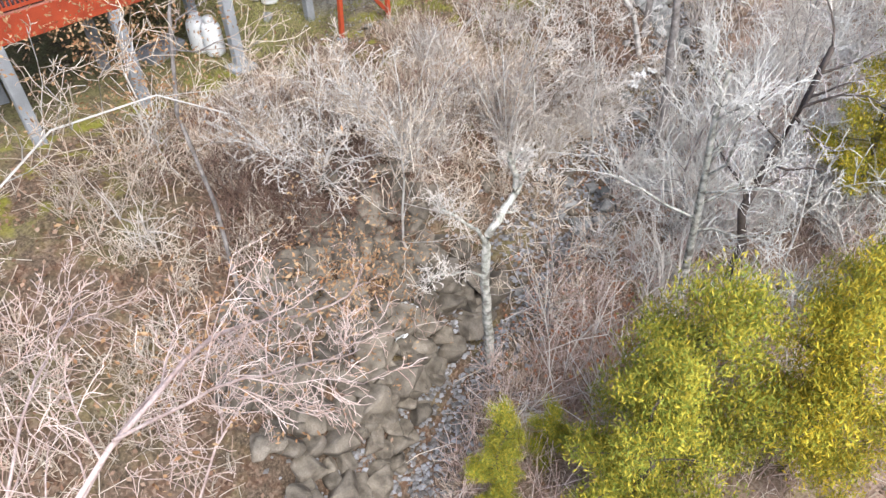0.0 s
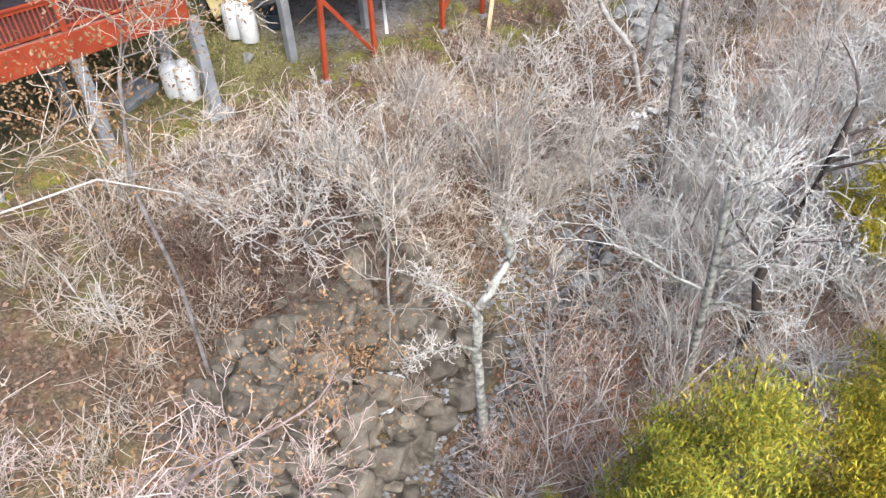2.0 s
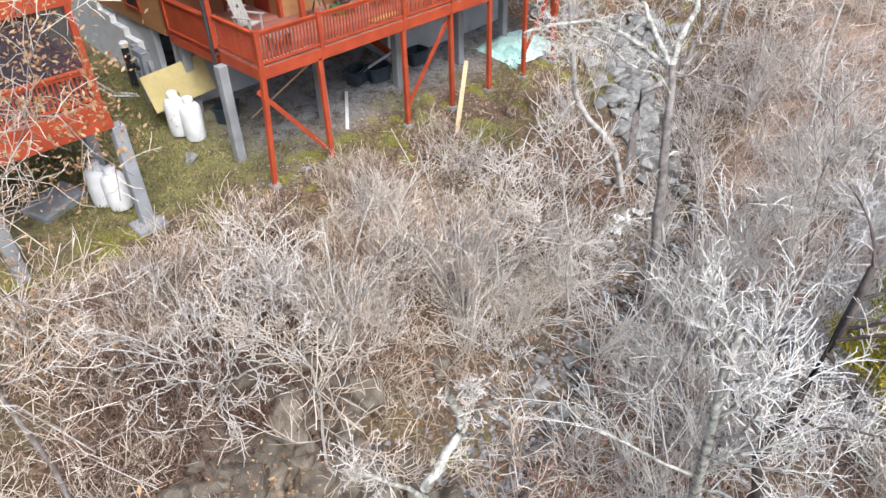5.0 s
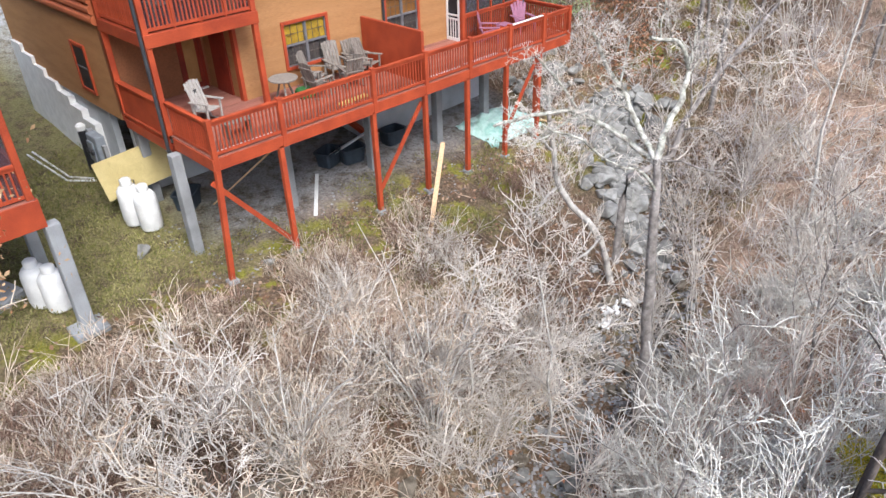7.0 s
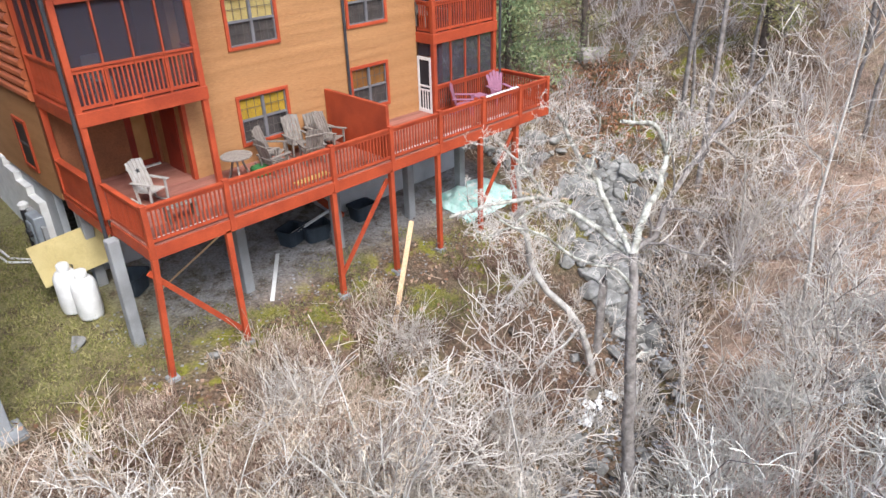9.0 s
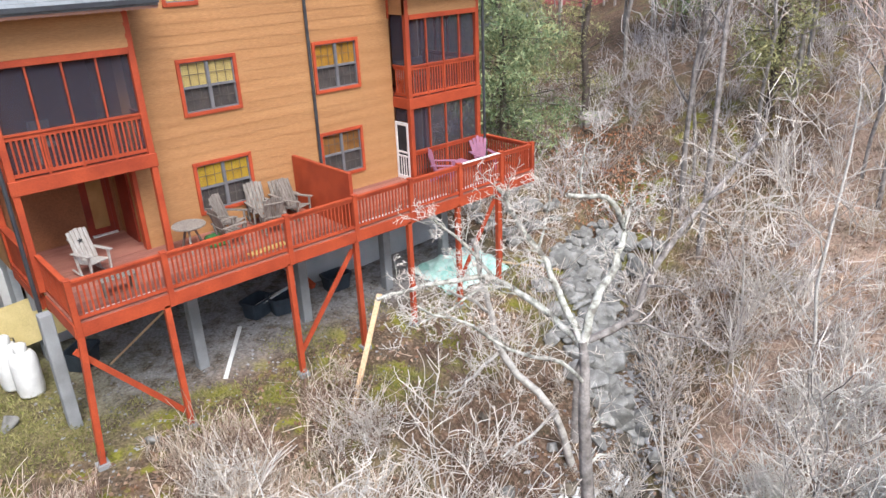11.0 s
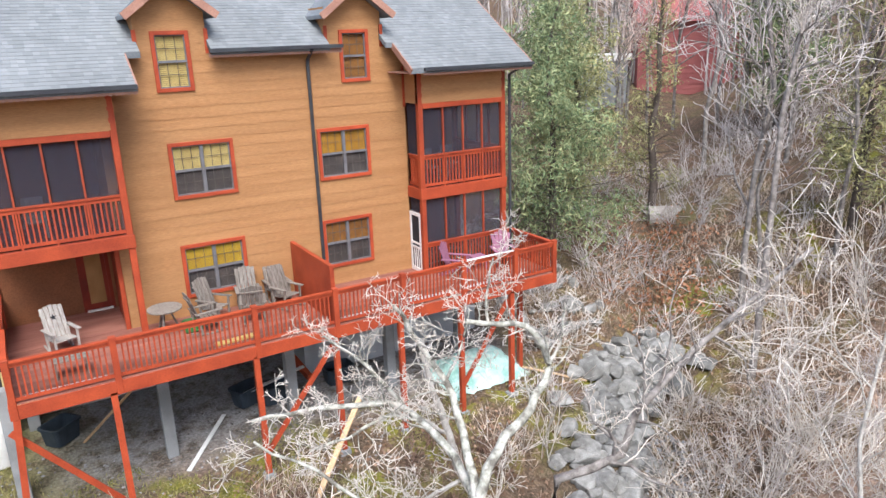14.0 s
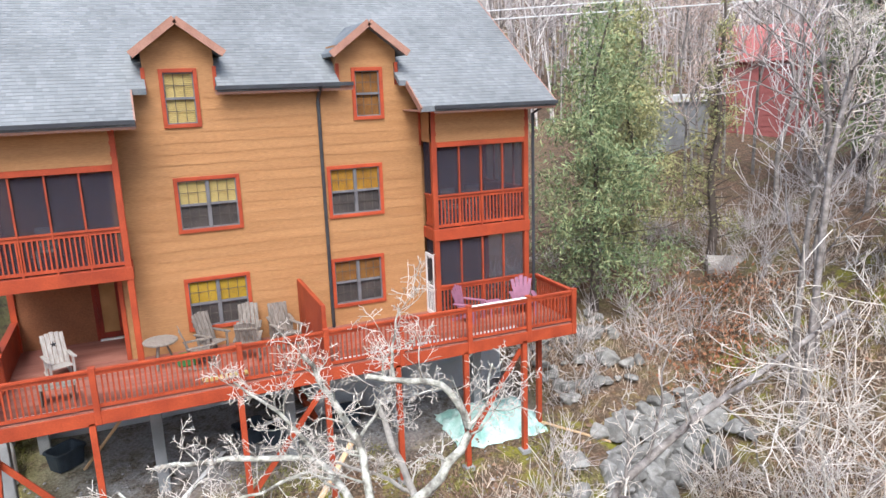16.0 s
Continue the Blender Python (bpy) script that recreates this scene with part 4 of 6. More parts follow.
def utility():
    t = thing("meter_box", "grey electric meter box on posts beside the house", "utility box", (-3.9, 3.2, 0))
    part("cabinet", boxes((-0.18, 0.12, -0.35, 0.35, -1.75, -0.75), bevel=0.02), GREY_METAL, t)
    part("cover", boxes((-0.24, -0.18, -0.12, 0.3, -1.6, -0.95), bevel=0.02), GREY_METAL, t)
    for y in (-0.12, 0.16):
        part("dial", lathe(bmesh.new(), [(0.09, 0), (0.09, 0.06), (0.07, 0.08)], 14), BLACK, t).matrix_local = pose(-0.24, y, -1.25, 0, -90)
    part("post", boxes((-0.08, 0.08, 0.38, 0.56, -2.9, -0.7)), CONCRETE, t)
    part("post", boxes((-0.06, 0.06, -0.6, -0.4, -2.9, -1.0)), CONCRETE, t)
    part("conduit", tube(bmesh.new(), [(-0.02, 0, -1.75), (-0.02, 0.02, -2.8)], 0.05, 8), BLACK, t)
    v = thing("vent_pipe", "black pipe with a white cap by the wall", "pipe", (-3.75, 5.0, 0))
    part("pipe", tube(bmesh.new(), [(0, 0, -2.7), (0, 0, -1.15)], 0.13, 12), BLACK, v)
    part("cap", lathe(bmesh.new(), [(0.15, -1.15), (0.16, -1.0), (0.08, -0.93)], 14), WHITE, v)
    p = [gz(-4.0, 4.2, 0.06), gz(-4.7, 4.8, 0.06), gz(-5.0, 7.5, 0.06)]
    q = [gz(-4.0, 4.4, 0.06), gz(-4.55, 5.0, 0.06), gz(-4.8, 7.6, 0.06)]
    for line in (p, q):
        tagged(mesh_ob("plastic_pipe", tube(bmesh.new(), line, 0.035, 8), WHITE), "white plastic pipe lying on the grass", "pipe", "white pipes")
    u = mesh_ob("utility_pedestal", boxes((-0.45, 0.45, -0.4, 0.4, 0, 0.7), (-0.5, 0.5, -0.45, 0.45, 0.7, 0.78), bevel=0.03), GREEN)
    u.location = gz(-6.0, 9.6)
    tagged(u, "green utility pedestal on the lawn", "utility box")


utility()


slab_ob = mesh_ob("concrete_slab", boxes((-0.75, 0.75, -0.5, 0.5, -0.35, 0.22), bevel=0.05), CONCRETE)
slab_ob.matrix_world = pose(-8.64, 0.09, ground_z(-8.64, 0.09), 6, -5, 20)
tagged(slab_ob, "rough pale concrete slab set in the soil beside the propane tanks", "slab")

# ---- furniture on the deck ----
def rocker(x, y, turn, mtl, label, star=False):
    t = thing("rocking_chair", label, "rocking chair", (x, y, F), "chairs on the deck")
    t.rotation_euler = (0, 0, radians(turn))  # faces -y before turning
    for s in (-0.27, 0.27):
        pts = [(s, -0.45 + 0.95 * k / 8, 0.03 + 0.10 * (2 * k / 8 - 0.9) ** 2) for k in range(9)]
        part("rocker", tube(bmesh.new(), pts, 0.025, 6), mtl, t)
        part("front_leg", beams(((s, -0.25, 0.05), (s, -0.27, 0.62), 0.05, 0.05, (0, 1, 0))), mtl, t)
        part("back_leg", beams(((s, 0.2, 0.06), (s, 0.3, 0.62), 0.05, 0.05, (0, 1, 0))), mtl, t)
        part("armrest", beams(((s * 1.1, -0.36, 0.64), (s * 1.1, 0.34, 0.62), 0.10, 0.03)), mtl, t)
    for k in range(5):
        y0 = -0.28 + k * 0.1
        part("seat_slat", boxes((-0.26, 0.26, y0, y0 + 0.085, 0.40 - k * 0.012, 0.425 - k * 0.012)), mtl, t)
    m = Matrix.Translation((0, 0.2, 0.38)) @ pose(0, 0, 0, -18)
    for k in range(5):
        x0 = -0.27 + k * 0.11
        o = part("back_slat", boxes((x0, x0 + 0.1, -0.012, 0.012, 0.0, 0.78 + (0.05 if k == 2 else 0.025 if k in (1, 3) else 0)), bevel=0.006), mtl, t)
        o.matrix_local = m
    for zb_ in (0.15, 0.6):
        part("back_brace", boxes((-0.28, 0.28, 0.012, 0.04, zb_, zb_ + 0.05)), mtl, t).matrix_local = m
    if star:
        bm = bmesh.new()
        v = [bm.verts.new(((0.09 if k % 2 == 0 else 0.036) * math.sin(math.pi * k / 5), -0.016, 0.5 + (0.09 if k % 2 == 0 else 0.036) * math.cos(math.pi * k / 5))) for k in range(10)]
        c = bm.verts.new((0, -0.018, 0.5))
        for k in range(10):
            bm.faces.new((v[k], v[(k + 1) % 10], c))
        part("star", bm, BLACK, t, "dark painted star").matrix_local = m


PALEWOOD = mat("pale_weathered_wood", (0.44, 0.41, 0.37), (0.30, 0.27, 0.24), 5, 0.85, bump=0.4, fine=40, stretch=(6, 6, 1))
rocker(-1.95, -0.7, 18, PALEWOOD, "pale weathered wooden rocking chair with a star", True)
rocker(1.75, -0.75, 35, GREYWOOD, "weathered grey wooden rocking chair near the window")
rocker(1.35, -1.45, 95, GREYWOOD, "weathered grey wooden rocking chair beside a table")
rocker(2.75, -0.55, -10, GREYWOOD, "weathered brown-grey rocking chair by the wall")
rocker(2.6, -1.5, 165, GREYWOOD, "weathered rocking chair with its back to the rail")
rocker(3.7, -1.0, 20, GREYWOOD, "weathered grey rocking chair beside the divider")
rocker(3.65, -0.4, 0, GREYWOOD, "weathered rocking chair against the house wall")
t = thing("round_table", "small round weathered table on the deck", "table", (0.45, -1.0, F))
part("tabletop", lathe(bmesh.new(), [(0.42, 0.68), (0.44, 0.7), (0.44, 0.73), (0.42, 0.74)], 20), GREYWOOD, t)
for k in range(3):
    a = 2.1 * k
    part("leg", beams(((0.1 * math.cos(a), 0.1 * math.sin(a), 0.68), (0.33 * math.cos(a), 0.33 * math.sin(a), 0.0), 0.05, 0.05)), GREYWOOD, t)
t = thing("bench", "low slatted wooden bench on the deck by the rail", "bench", (-1.9, -2.2, F))
for k in range(3):
    part("seat_slat", boxes((-0.4, 0.4, -0.18 + k * 0.13, -0.07 + k * 0.13, 0.40, 0.43)), GREYWOOD, t)
for sx_ in (-0.34, 0.34):
    part("leg", boxes((sx_ - 0.03, sx_ + 0.03, -0.16, 0.18, 0, 0.40)), GREYWOOD, t)
cush = mesh_ob("cushion", boxes((-0.25, 0.25, -0.22, 0.22, 0.0, 0.3), bevel=0.06), GREEN)
cush.location = (1.05, -1.15, F)
tagged(cush, "green cushion box beside a rocking chair", "cushion")


def adirondack(x, y, turn):
    t = thing("adirondack_chair", "mauve plastic adirondack chair on the deck", "chair", (x, y, F), "mauve chairs")
    t.rotation_euler = (0, 0, radians(turn))
    m = Matrix.Translation((0, 0.18, 0.25)) @ pose(0, 0, 0, -15)
    for k in range(5):
        a = (k - 2) * 0.075
        o = part("back_slat", beams(((a * 0.9, 0, 0), (a * 1.9, 0, 0.85 - 0.06 * abs(k - 2)), 0.11, 0.02, (0, 1, 0))), PURPLE, t)
        o.matrix_local = m
    for k in range(5):
        y0 = -0.38 + k * 0.12
        part("seat_slat", boxes((-0.25, 0.25, y0, y0 + 0.1, 0.36 - k * 0.025, 0.385 - k * 0.025)), PURPLE, t)
    for s in (-1, 1):
        part("armrest", boxes((s * 0.33 - 0.07, s * 0.33 + 0.07, -0.45, 0.3, 0.55, 0.58), bevel=0.01), PURPLE, t)
        part("front_leg", boxes((s * 0.3 - 0.03, s * 0.3 + 0.03, -0.42, -0.32, 0, 0.55)), PURPLE, t)
        part("back_leg", beams(((s * 0.27, -0.35, 0.33), (s * 0.27, 0.4, 0.02), 0.03, 0.09)), PURPLE, t)


adirondack(9.05, -1.4, 40), adirondack(10.9, -1.5, -20)
t = thing("side_table", "small mauve plastic side table between chairs", "table", (9.95, -1.4, F))
part("tabletop", boxes((-0.25, 0.25, -0.22, 0.22, 0.42, 0.45), bevel=0.01), PURPLE, t)
for a, b in ((-0.2, -0.17), (0.2, -0.17), (-0.2, 0.17), (0.2, 0.17)):
    part("leg", boxes((a - 0.02, a + 0.02, b - 0.02, b + 0.02, 0, 0.42)), PURPLE, t)
for x, y in ((-2.0, 0.9), (9.6, 0.9), (10.6, 1.2)):
    t = thing("porch_chair", "dim pale chair inside the screened porch", "chair", (x, y, 2.74), "porch chairs")
    part("seat", boxes((-0.25, 0.25, -0.25, 0.25, 0.4, 0.46)), PALEWOOD, t)
    part("backrest", boxes((-0.25, 0.25, 0.2, 0.25, 0.46, 1.0)), PALEWOOD, t)
    for a, b in ((-0.22, -0.22), (0.22, -0.22), (-0.22, 0.22), (0.22, 0.22)):
        part("leg", boxes((a - 0.025, a + 0.025, b - 0.025, b + 0.025, 0, 0.4)), PALEWOOD, t)

# ---- rocks ----
ROCK = mat("grey_limestone", (0.30, 0.295, 0.275), (0.17, 0.165, 0.15), 1.6, 0.9, bump=0.6, fine=18, random_shift=0.28)
ROCK_BROWN = mat("brown_fieldstone", (0.22, 0.188, 0.145), (0.09, 0.074, 0.054), 1.6, 0.92, bump=0.6, fine=18, random_shift=0.3)


def rock_mesh(seed, mtl):
    r = random.Random(seed)
    bm = bmesh.new()
    for _ in range(15):
        v = Vector((r.gauss(0, 1), r.gauss(0, 1), r.gauss(0, 1))).normalized()
        bm.verts.new((v.x * r.uniform(0.7, 1.0), v.y * r.uniform(0.6, 0.9), v.z * r.uniform(0.5, 0.75)))
    res = bmesh.ops.convex_hull(bm, input=bm.verts)
    bmesh.ops.delete(bm, geom=[g for g in res["geom_interior"] if isinstance(g, bmesh.types.BMVert)], context="VERTS")
    bmesh.ops.bevel(bm, geom=bm.edges[:], offset=0.05, segments=1, affect="EDGES")
    me = bpy.data.meshes.new("boulder")
    bm.to_mesh(me)
    bm.free()
    me.materials.append(mtl)
    return me


ROCKS = [rock_mesh(100 + k, ROCK) for k in range(7)]
BROWNS = [rock_mesh(200 + k, ROCK_BROWN) for k in range(6)]


def creek_at(s):
    """A point of the creek line by its x."""
    for (ax, ay, az), (bx, by, bz) in zip(CREEK, CREEK[1:]):
        if ax <= s <= bx:
            t = (s - ax) / (bx - ax)
            return ax + t * (bx - ax), ay + t * (by - ay)
    return CREEK[-1][:2]


def strew(owner, meshes, spots, r, sizes):
    for x, y in spots:
        s = r.uniform(*sizes) * (1.3 if r.random() < 0.2 else 1.0)
        o = new("boulder", r.choice(meshes))
        o.parent = owner
        o.matrix_local = Matrix.LocRotScale((x, y, ground_z(x, y) + 0.4 * s), Euler((r.uniform(-0.4, 0.4), r.uniform(-0.4, 0.4), r.uniform(0, 6.28))), Vector((s, s, s * r.uniform(0.7, 1.1))))


rr = random.Random(31)
chute = thing("riprap", "chute of loose grey limestone boulders beside the deck", "rocks")
spots = []
while len(spots) < 290:
    t_ = rr.random()
    x = 8.8 + 8.2 * t_
    y = -8.6 + 5.2 * min(1.0, t_ * 1.5) + rr.gauss(0, 0.85)
    if not (x < 12.2 and y > -3.4):
        spots.append((x, y))
strew(chute, ROCKS, spots, rr, (0.24, 0.52))
bank = thing("riprap", "bank of brown-grey boulders above the creek bed", "rocks")
spots = []
while len(spots) < 298:
    x, y = rr.uniform(-14.2, -5.6), 0
    cx, cy = creek_at(x)
    y = cy + rr.uniform(0.3, 5.2)
    if rr.random() < 0.95 - 0.08 * (y - cy):
        spots.append((x, y))
strew(bank, BROWNS, spots, rr, (0.34, 0.68))
side = thing("riprap", "tumbled grey stones on the slope beside the house", "rocks")
strew(side, ROCKS, [(rr.uniform(12.4, 16.5), rr.uniform(-1.5, 8)) for _ in range(90)], rr, (0.22, 0.45))
mid = thing("riprap", "scattered stones along the creek", "rocks")
spots = [(x, creek_at(x)[1] + rr.gauss(0, 1.0)) for x in (rr.uniform(-5, 9) for _ in range(90))]
strew(mid, BROWNS + ROCKS, spots + [(-6.8, -6.8), (-4.7, -0.4), (-2.2, -3.0), (-9.9, -7.2), (9.2, -9.4), (9.4, -9.2), (6.3, -8.6)], rr, (0.18, 0.4))
slabs = [(9.3, -9.3, 0.9, 20), (7.9, -9.0, 0.7, 60)]
for x, y, s, a in slabs:
    o = new("flat_rock", ROCKS[2])
    o.matrix_world = Matrix.LocRotScale((x, y, ground_z(x, y) + 0.15), Euler((0.3, 0.2, radians(a))), Vector((s, s * 0.8, s * 0.4)))
    tagged(o, "large flat grey rock slab beside the creek", "rock")


def pebbles(name, count, r, spot, sizes, mtl, label):
    verts, faces = [], []
    octa = [(1, 0, 0), (-1, 0, 0), (0, 1, 0), (0, -1, 0), (0, 0, 1), (0, 0, -1)]
    tri = [(0, 2, 4), (2, 1, 4), (1, 3, 4), (3, 0, 4), (2, 0, 5), (1, 2, 5), (3, 1, 5), (0, 3, 5)]
    for _ in range(count):
        x, y = spot(r)
        s, a = r.uniform(*sizes), r.uniform(0, 6.28)
        z, i = ground_z(x, y) + s * 0.25, len(verts)
        for p in octa:
            px, py, pz = p[0] * s * r.uniform(0.7, 1.2), p[1] * s * r.uniform(0.6, 1.0), p[2] * s * r.uniform(0.4, 0.7)
            verts.append((x + px * math.cos(a) - py * math.sin(a), y + px * math.sin(a) + py * math.cos(a), z + pz))
        faces += [tuple(i + k for k in f) for f in tri]
    me = bpy.data.meshes.new(name)
    me.from_pydata(verts, [], faces)
    me.materials.append(mtl)
    return tagged(new(name, me), label, "gravel", kind="stuff")


PEBBLE = island_mat("creek_gravel", [(0.10, 0.09, 0.08), (0.20, 0.19, 0.18), (0.34, 0.34, 0.35), (0.14, 0.12, 0.095)], 0.8, 0.2)


def in_creek(r):
    x = r.uniform(-16, 14)
    cx, cy = creek_at(x)
    return x, cy + r.gauss(0, 0.9)


pebbles("creek_gravel", 9000, random.Random(5), in_creek, (0.04, 0.13), PEBBLE, "grey gravel and cobbles of the creek bed")
pebbles("loose_stones", 1200, random.Random(6), lambda r: (r.uniform(-4, 11), r.uniform(-4.5, 0.5)), (0.02, 0.07), PEBBLE, "small stones on the bare soil under the deck")


def scrap(x, y, s, seed, mtl=WHITE):
    """A crumpled piece of white sheeting."""
    r = random.Random(seed)
    bm = bmesh.new()
    n = 6
    g = [[bm.verts.new(((i / n - 0.5) * s * 1.6 + r.uniform(-0.05, 0.05), (j / n - 0.5) * s + r.uniform(-0.05, 0.05), 0.05 + r.uniform(0, 0.28) * s)) for j in range(n + 1)] for i in range(n + 1)]
    for i in range(n):
        for j in range(n):
            if r.random() < 0.85:
                bm.faces.new((g[i][j], g[i + 1][j], g[i + 1][j + 1], g[i][j + 1]))
    o = mesh_ob("plastic_sheeting", bm, mtl)
    o.matrix_world = pose(x, y, ground_z(x, y) + 0.1, 0, 0, r.uniform(0, 180))
    o.modifiers.new("thickness", "SOLIDIFY").thickness = 0.008
    tagged(o, "torn scrap of white sheeting among the rocks", "litter", "white litter")


for k, (x, y, s) in enumerate([(7.4, -10.0, 0.5), (5.7, -9.7, 0.5), (5.1, -9.9, 0.4), (6.4, -9.8, 0.35), (8.9, -14.4, 0.3), (-8.8, -11.9, 0.55), (-9.25, -12.3, 0.42), (-10.4, -12.3, 0.22), (6.9, -10.4, 0.4)]):
    scrap(x, y, s, 40 + k)
w = mesh_ob("marker_post", lathe(bmesh.new(), [(0.09, -0.1), (0.1, 0.45), (0.06, 0.52)], 10), WHITE)
w.location = gz(-9.3, -7.75)
tagged(w, "short white plastic pipe stub in the brush", "pipe")

# ---- trees and brush ----
def unit(v):
    return v / max(1e-9, math.sqrt(float(v @ v)))


def wander(r, p, d, length, n, wiggle, lift):
    """A crooked line of n points from p along d."""
    pts = [p]
    d = unit(d)
    for _ in range(n - 1):
        d = unit(d + r.normal(0, wiggle, 3) + np.array((0, 0, lift)))
        pts.append(pts[-1] + d * (length / (n - 1)))
    return np.array(pts)


def fork(r, out, pts, rad, depth, spec):
    """Adds the line pts and its side branches, level by level."""
    top = depth == spec["levels"] - 1
    n = len(pts)
    taper = np.linspace(1.0, 0.45 if depth == 0 else 0.3, n)
    out.append((pts, rad * taper, (7, 5, 4, 3, 3)[depth], depth))
    if top:
        return
    length = float(np.sum(np.sqrt(np.sum(np.diff(pts, axis=0) ** 2, axis=1))))
    count = spec["count"][depth]
    lo = spec["start"][depth]
    for k in range(count):
        u = lo + (1 - lo) * (k + r.random()) / count
        x = u * (n - 1)
        i = min(int(x), n - 2)
        p = pts[i] + (pts[i + 1] - pts[i]) * (x - i)
        t = unit(pts[i + 1] - pts[i])
        s = r.normal(0, 1, 3)
        s = unit(s - t * float(s @ t))
        d = t * spec["ahead"] + s * spec["spread"] + np.array((0, 0, spec["up"]))
        ln = length * spec["ratio"][depth] * (1.15 - 0.5 * u) * r.uniform(0.6, 1.25)
        fork(r, out, wander(r, p, d, ln, 5 if depth == 0 else 4, spec["wiggle"], spec["lift"]), rad * (1 - 0.55 * u) * spec["thin"], depth + 1, spec)


SPEC = dict(levels=4, count=(9, 7, 5), start=(0.3, 0.2, 0.15), ratio=(0.5, 0.5, 0.5), ahead=0.7, spread=0.8, up=0.12, wiggle=0.22, lift=0.03, thin=0.55)


def tubes_mesh(name, lines, materials, pick=None, least=0.0):
    """One mesh of tapered tubes; pick(depth) chooses the material slot."""
    groups = {}
    for pts, rad, sides, depth in lines:
        groups.setdefault((len(pts), sides, pick(depth) if pick else 0), []).append((pts, rad))
    verts, faces, slots, base = [], [], [], 0
    for (n, sides, slot), some in groups.items():
        P = np.array([p for p, _ in some])
        R = np.maximum(np.array([q for _, q in some]), least)
        T = np.gradient(P, axis=1)
        T /= np.linalg.norm(T, axis=2, keepdims=True) + 1e-9
        ref = np.where(np.abs(T[..., 2:3]) > 0.9, np.array((1.0, 0, 0)), np.array((0, 0, 1.0)))
        S = np.cross(T, ref)
        S /= np.linalg.norm(S, axis=2, keepdims=True) + 1e-9
        U = np.cross(S, T)
        ang = np.arange(sides) * 2 * np.pi / sides
        V = P[:, :, None] + R[:, :, None, None] * (np.cos(ang)[:, None] * S[:, :, None] + np.sin(ang)[:, None] * U[:, :, None])
        m = len(some)
        verts.append(V.reshape(-1, 3))
        k, i, j = np.meshgrid(np.arange(m), np.arange(n - 1), np.arange(sides), indexing="ij")
        a = base + (k * n + i) * sides
        q = np.stack([a + j, a + (j + 1) % sides, a + sides + (j + 1) % sides, a + sides + j], -1).reshape(-1, 4)
        faces.append(q)
        slots.append(np.full(len(q), slot))
        base += m * n * sides
    me = bpy.data.meshes.new(name)
    V, Q = np.concatenate(verts), np.concatenate(faces)
    me.vertices.add(len(V))
    me.vertices.foreach_set("co", V.astype(np.float32).ravel())
    me.loops.add(Q.size)
    me.loops.foreach_set("vertex_index", Q.astype(np.int32).ravel())
    me.polygons.add(len(Q))
    me.polygons.foreach_set("loop_start", np.arange(0, Q.size, 4, dtype=np.int32))
    for mt in materials:
        me.materials.append(mt)
    me.polygons.foreach_set("material_index", np.concatenate(slots).astype(np.int32))
    me.polygons.foreach_set("use_smooth", np.ones(len(Q), dtype=bool))
    me.update(calc_edges=True)
    me.validate()
    return me


BARK_PALE = mat("pale_bark", (0.56, 0.53, 0.48), (0.29, 0.265, 0.235), 2.4, 0.9, bump=0.7, fine=22, third=(0.52, 0.49, 0.44))
BARK_GREY = mat("grey_bark", (0.33, 0.30, 0.275), (0.15, 0.132, 0.118), 4.5, 0.95, bump=0.8, fine=22)
BARK_DARK = mat("dark_bark", (0.13, 0.105, 0.09), (0.07, 0.055, 0.045), 3, 0.95, bump=0.8, fine=22)
TWIG_PALE = island_mat("pale_twigs", [(0.42, 0.37, 0.31), (0.64, 0.58, 0.51), (0.76, 0.71, 0.64), (0.54, 0.47, 0.40)], 0.9, 0.15)
TWIG_PINK = island_mat("pinkish_twigs", [(0.38, 0.265, 0.215), (0.60, 0.46, 0.39), (0.76, 0.64, 0.565), (0.47, 0.315, 0.25)], 0.9, 0.25)
TWIG_TAN = island_mat("tan_twigs", [(0.26, 0.195, 0.14), (0.56, 0.47, 0.36), (0.72, 0.64, 0.53), (0.38, 0.26, 0.18)], 0.9, 0.25)
TWIG_BROWN = island_mat("brown_stems", [(0.12, 0.075, 0.055), (0.22, 0.14, 0.105), (0.32, 0.22, 0.165), (0.16, 0.09, 0.065)], 0.9, 0.25)
TWIG_GREY = island_mat("grey_twigs", [(0.33, 0.28, 0.265), (0.56, 0.51, 0.485), (0.70, 0.66, 0.63), (0.44, 0.38, 0.355)], 0.9, 0.2)
BARK_PINK = mat("pinkish_smooth_bark", (0.58, 0.46, 0.41), (0.36, 0.265, 0.23), 3.0, 0.9, bump=0.5, fine=24)
TWIG_LICHEN = island_mat("lichen_grey_twigs", [(0.48, 0.455, 0.40), (0.68, 0.655, 0.60), (0.78, 0.76, 0.70), (0.58, 0.54, 0.47)], 0.9, 0.15)
BARK_MOTTLED = mat("mottled_lichen_bark", (0.60, 0.57, 0.51), (0.17, 0.155, 0.13), 6.0, 0.95, bump=0.9, fine=26, third=(0.40, 0.40, 0.34))


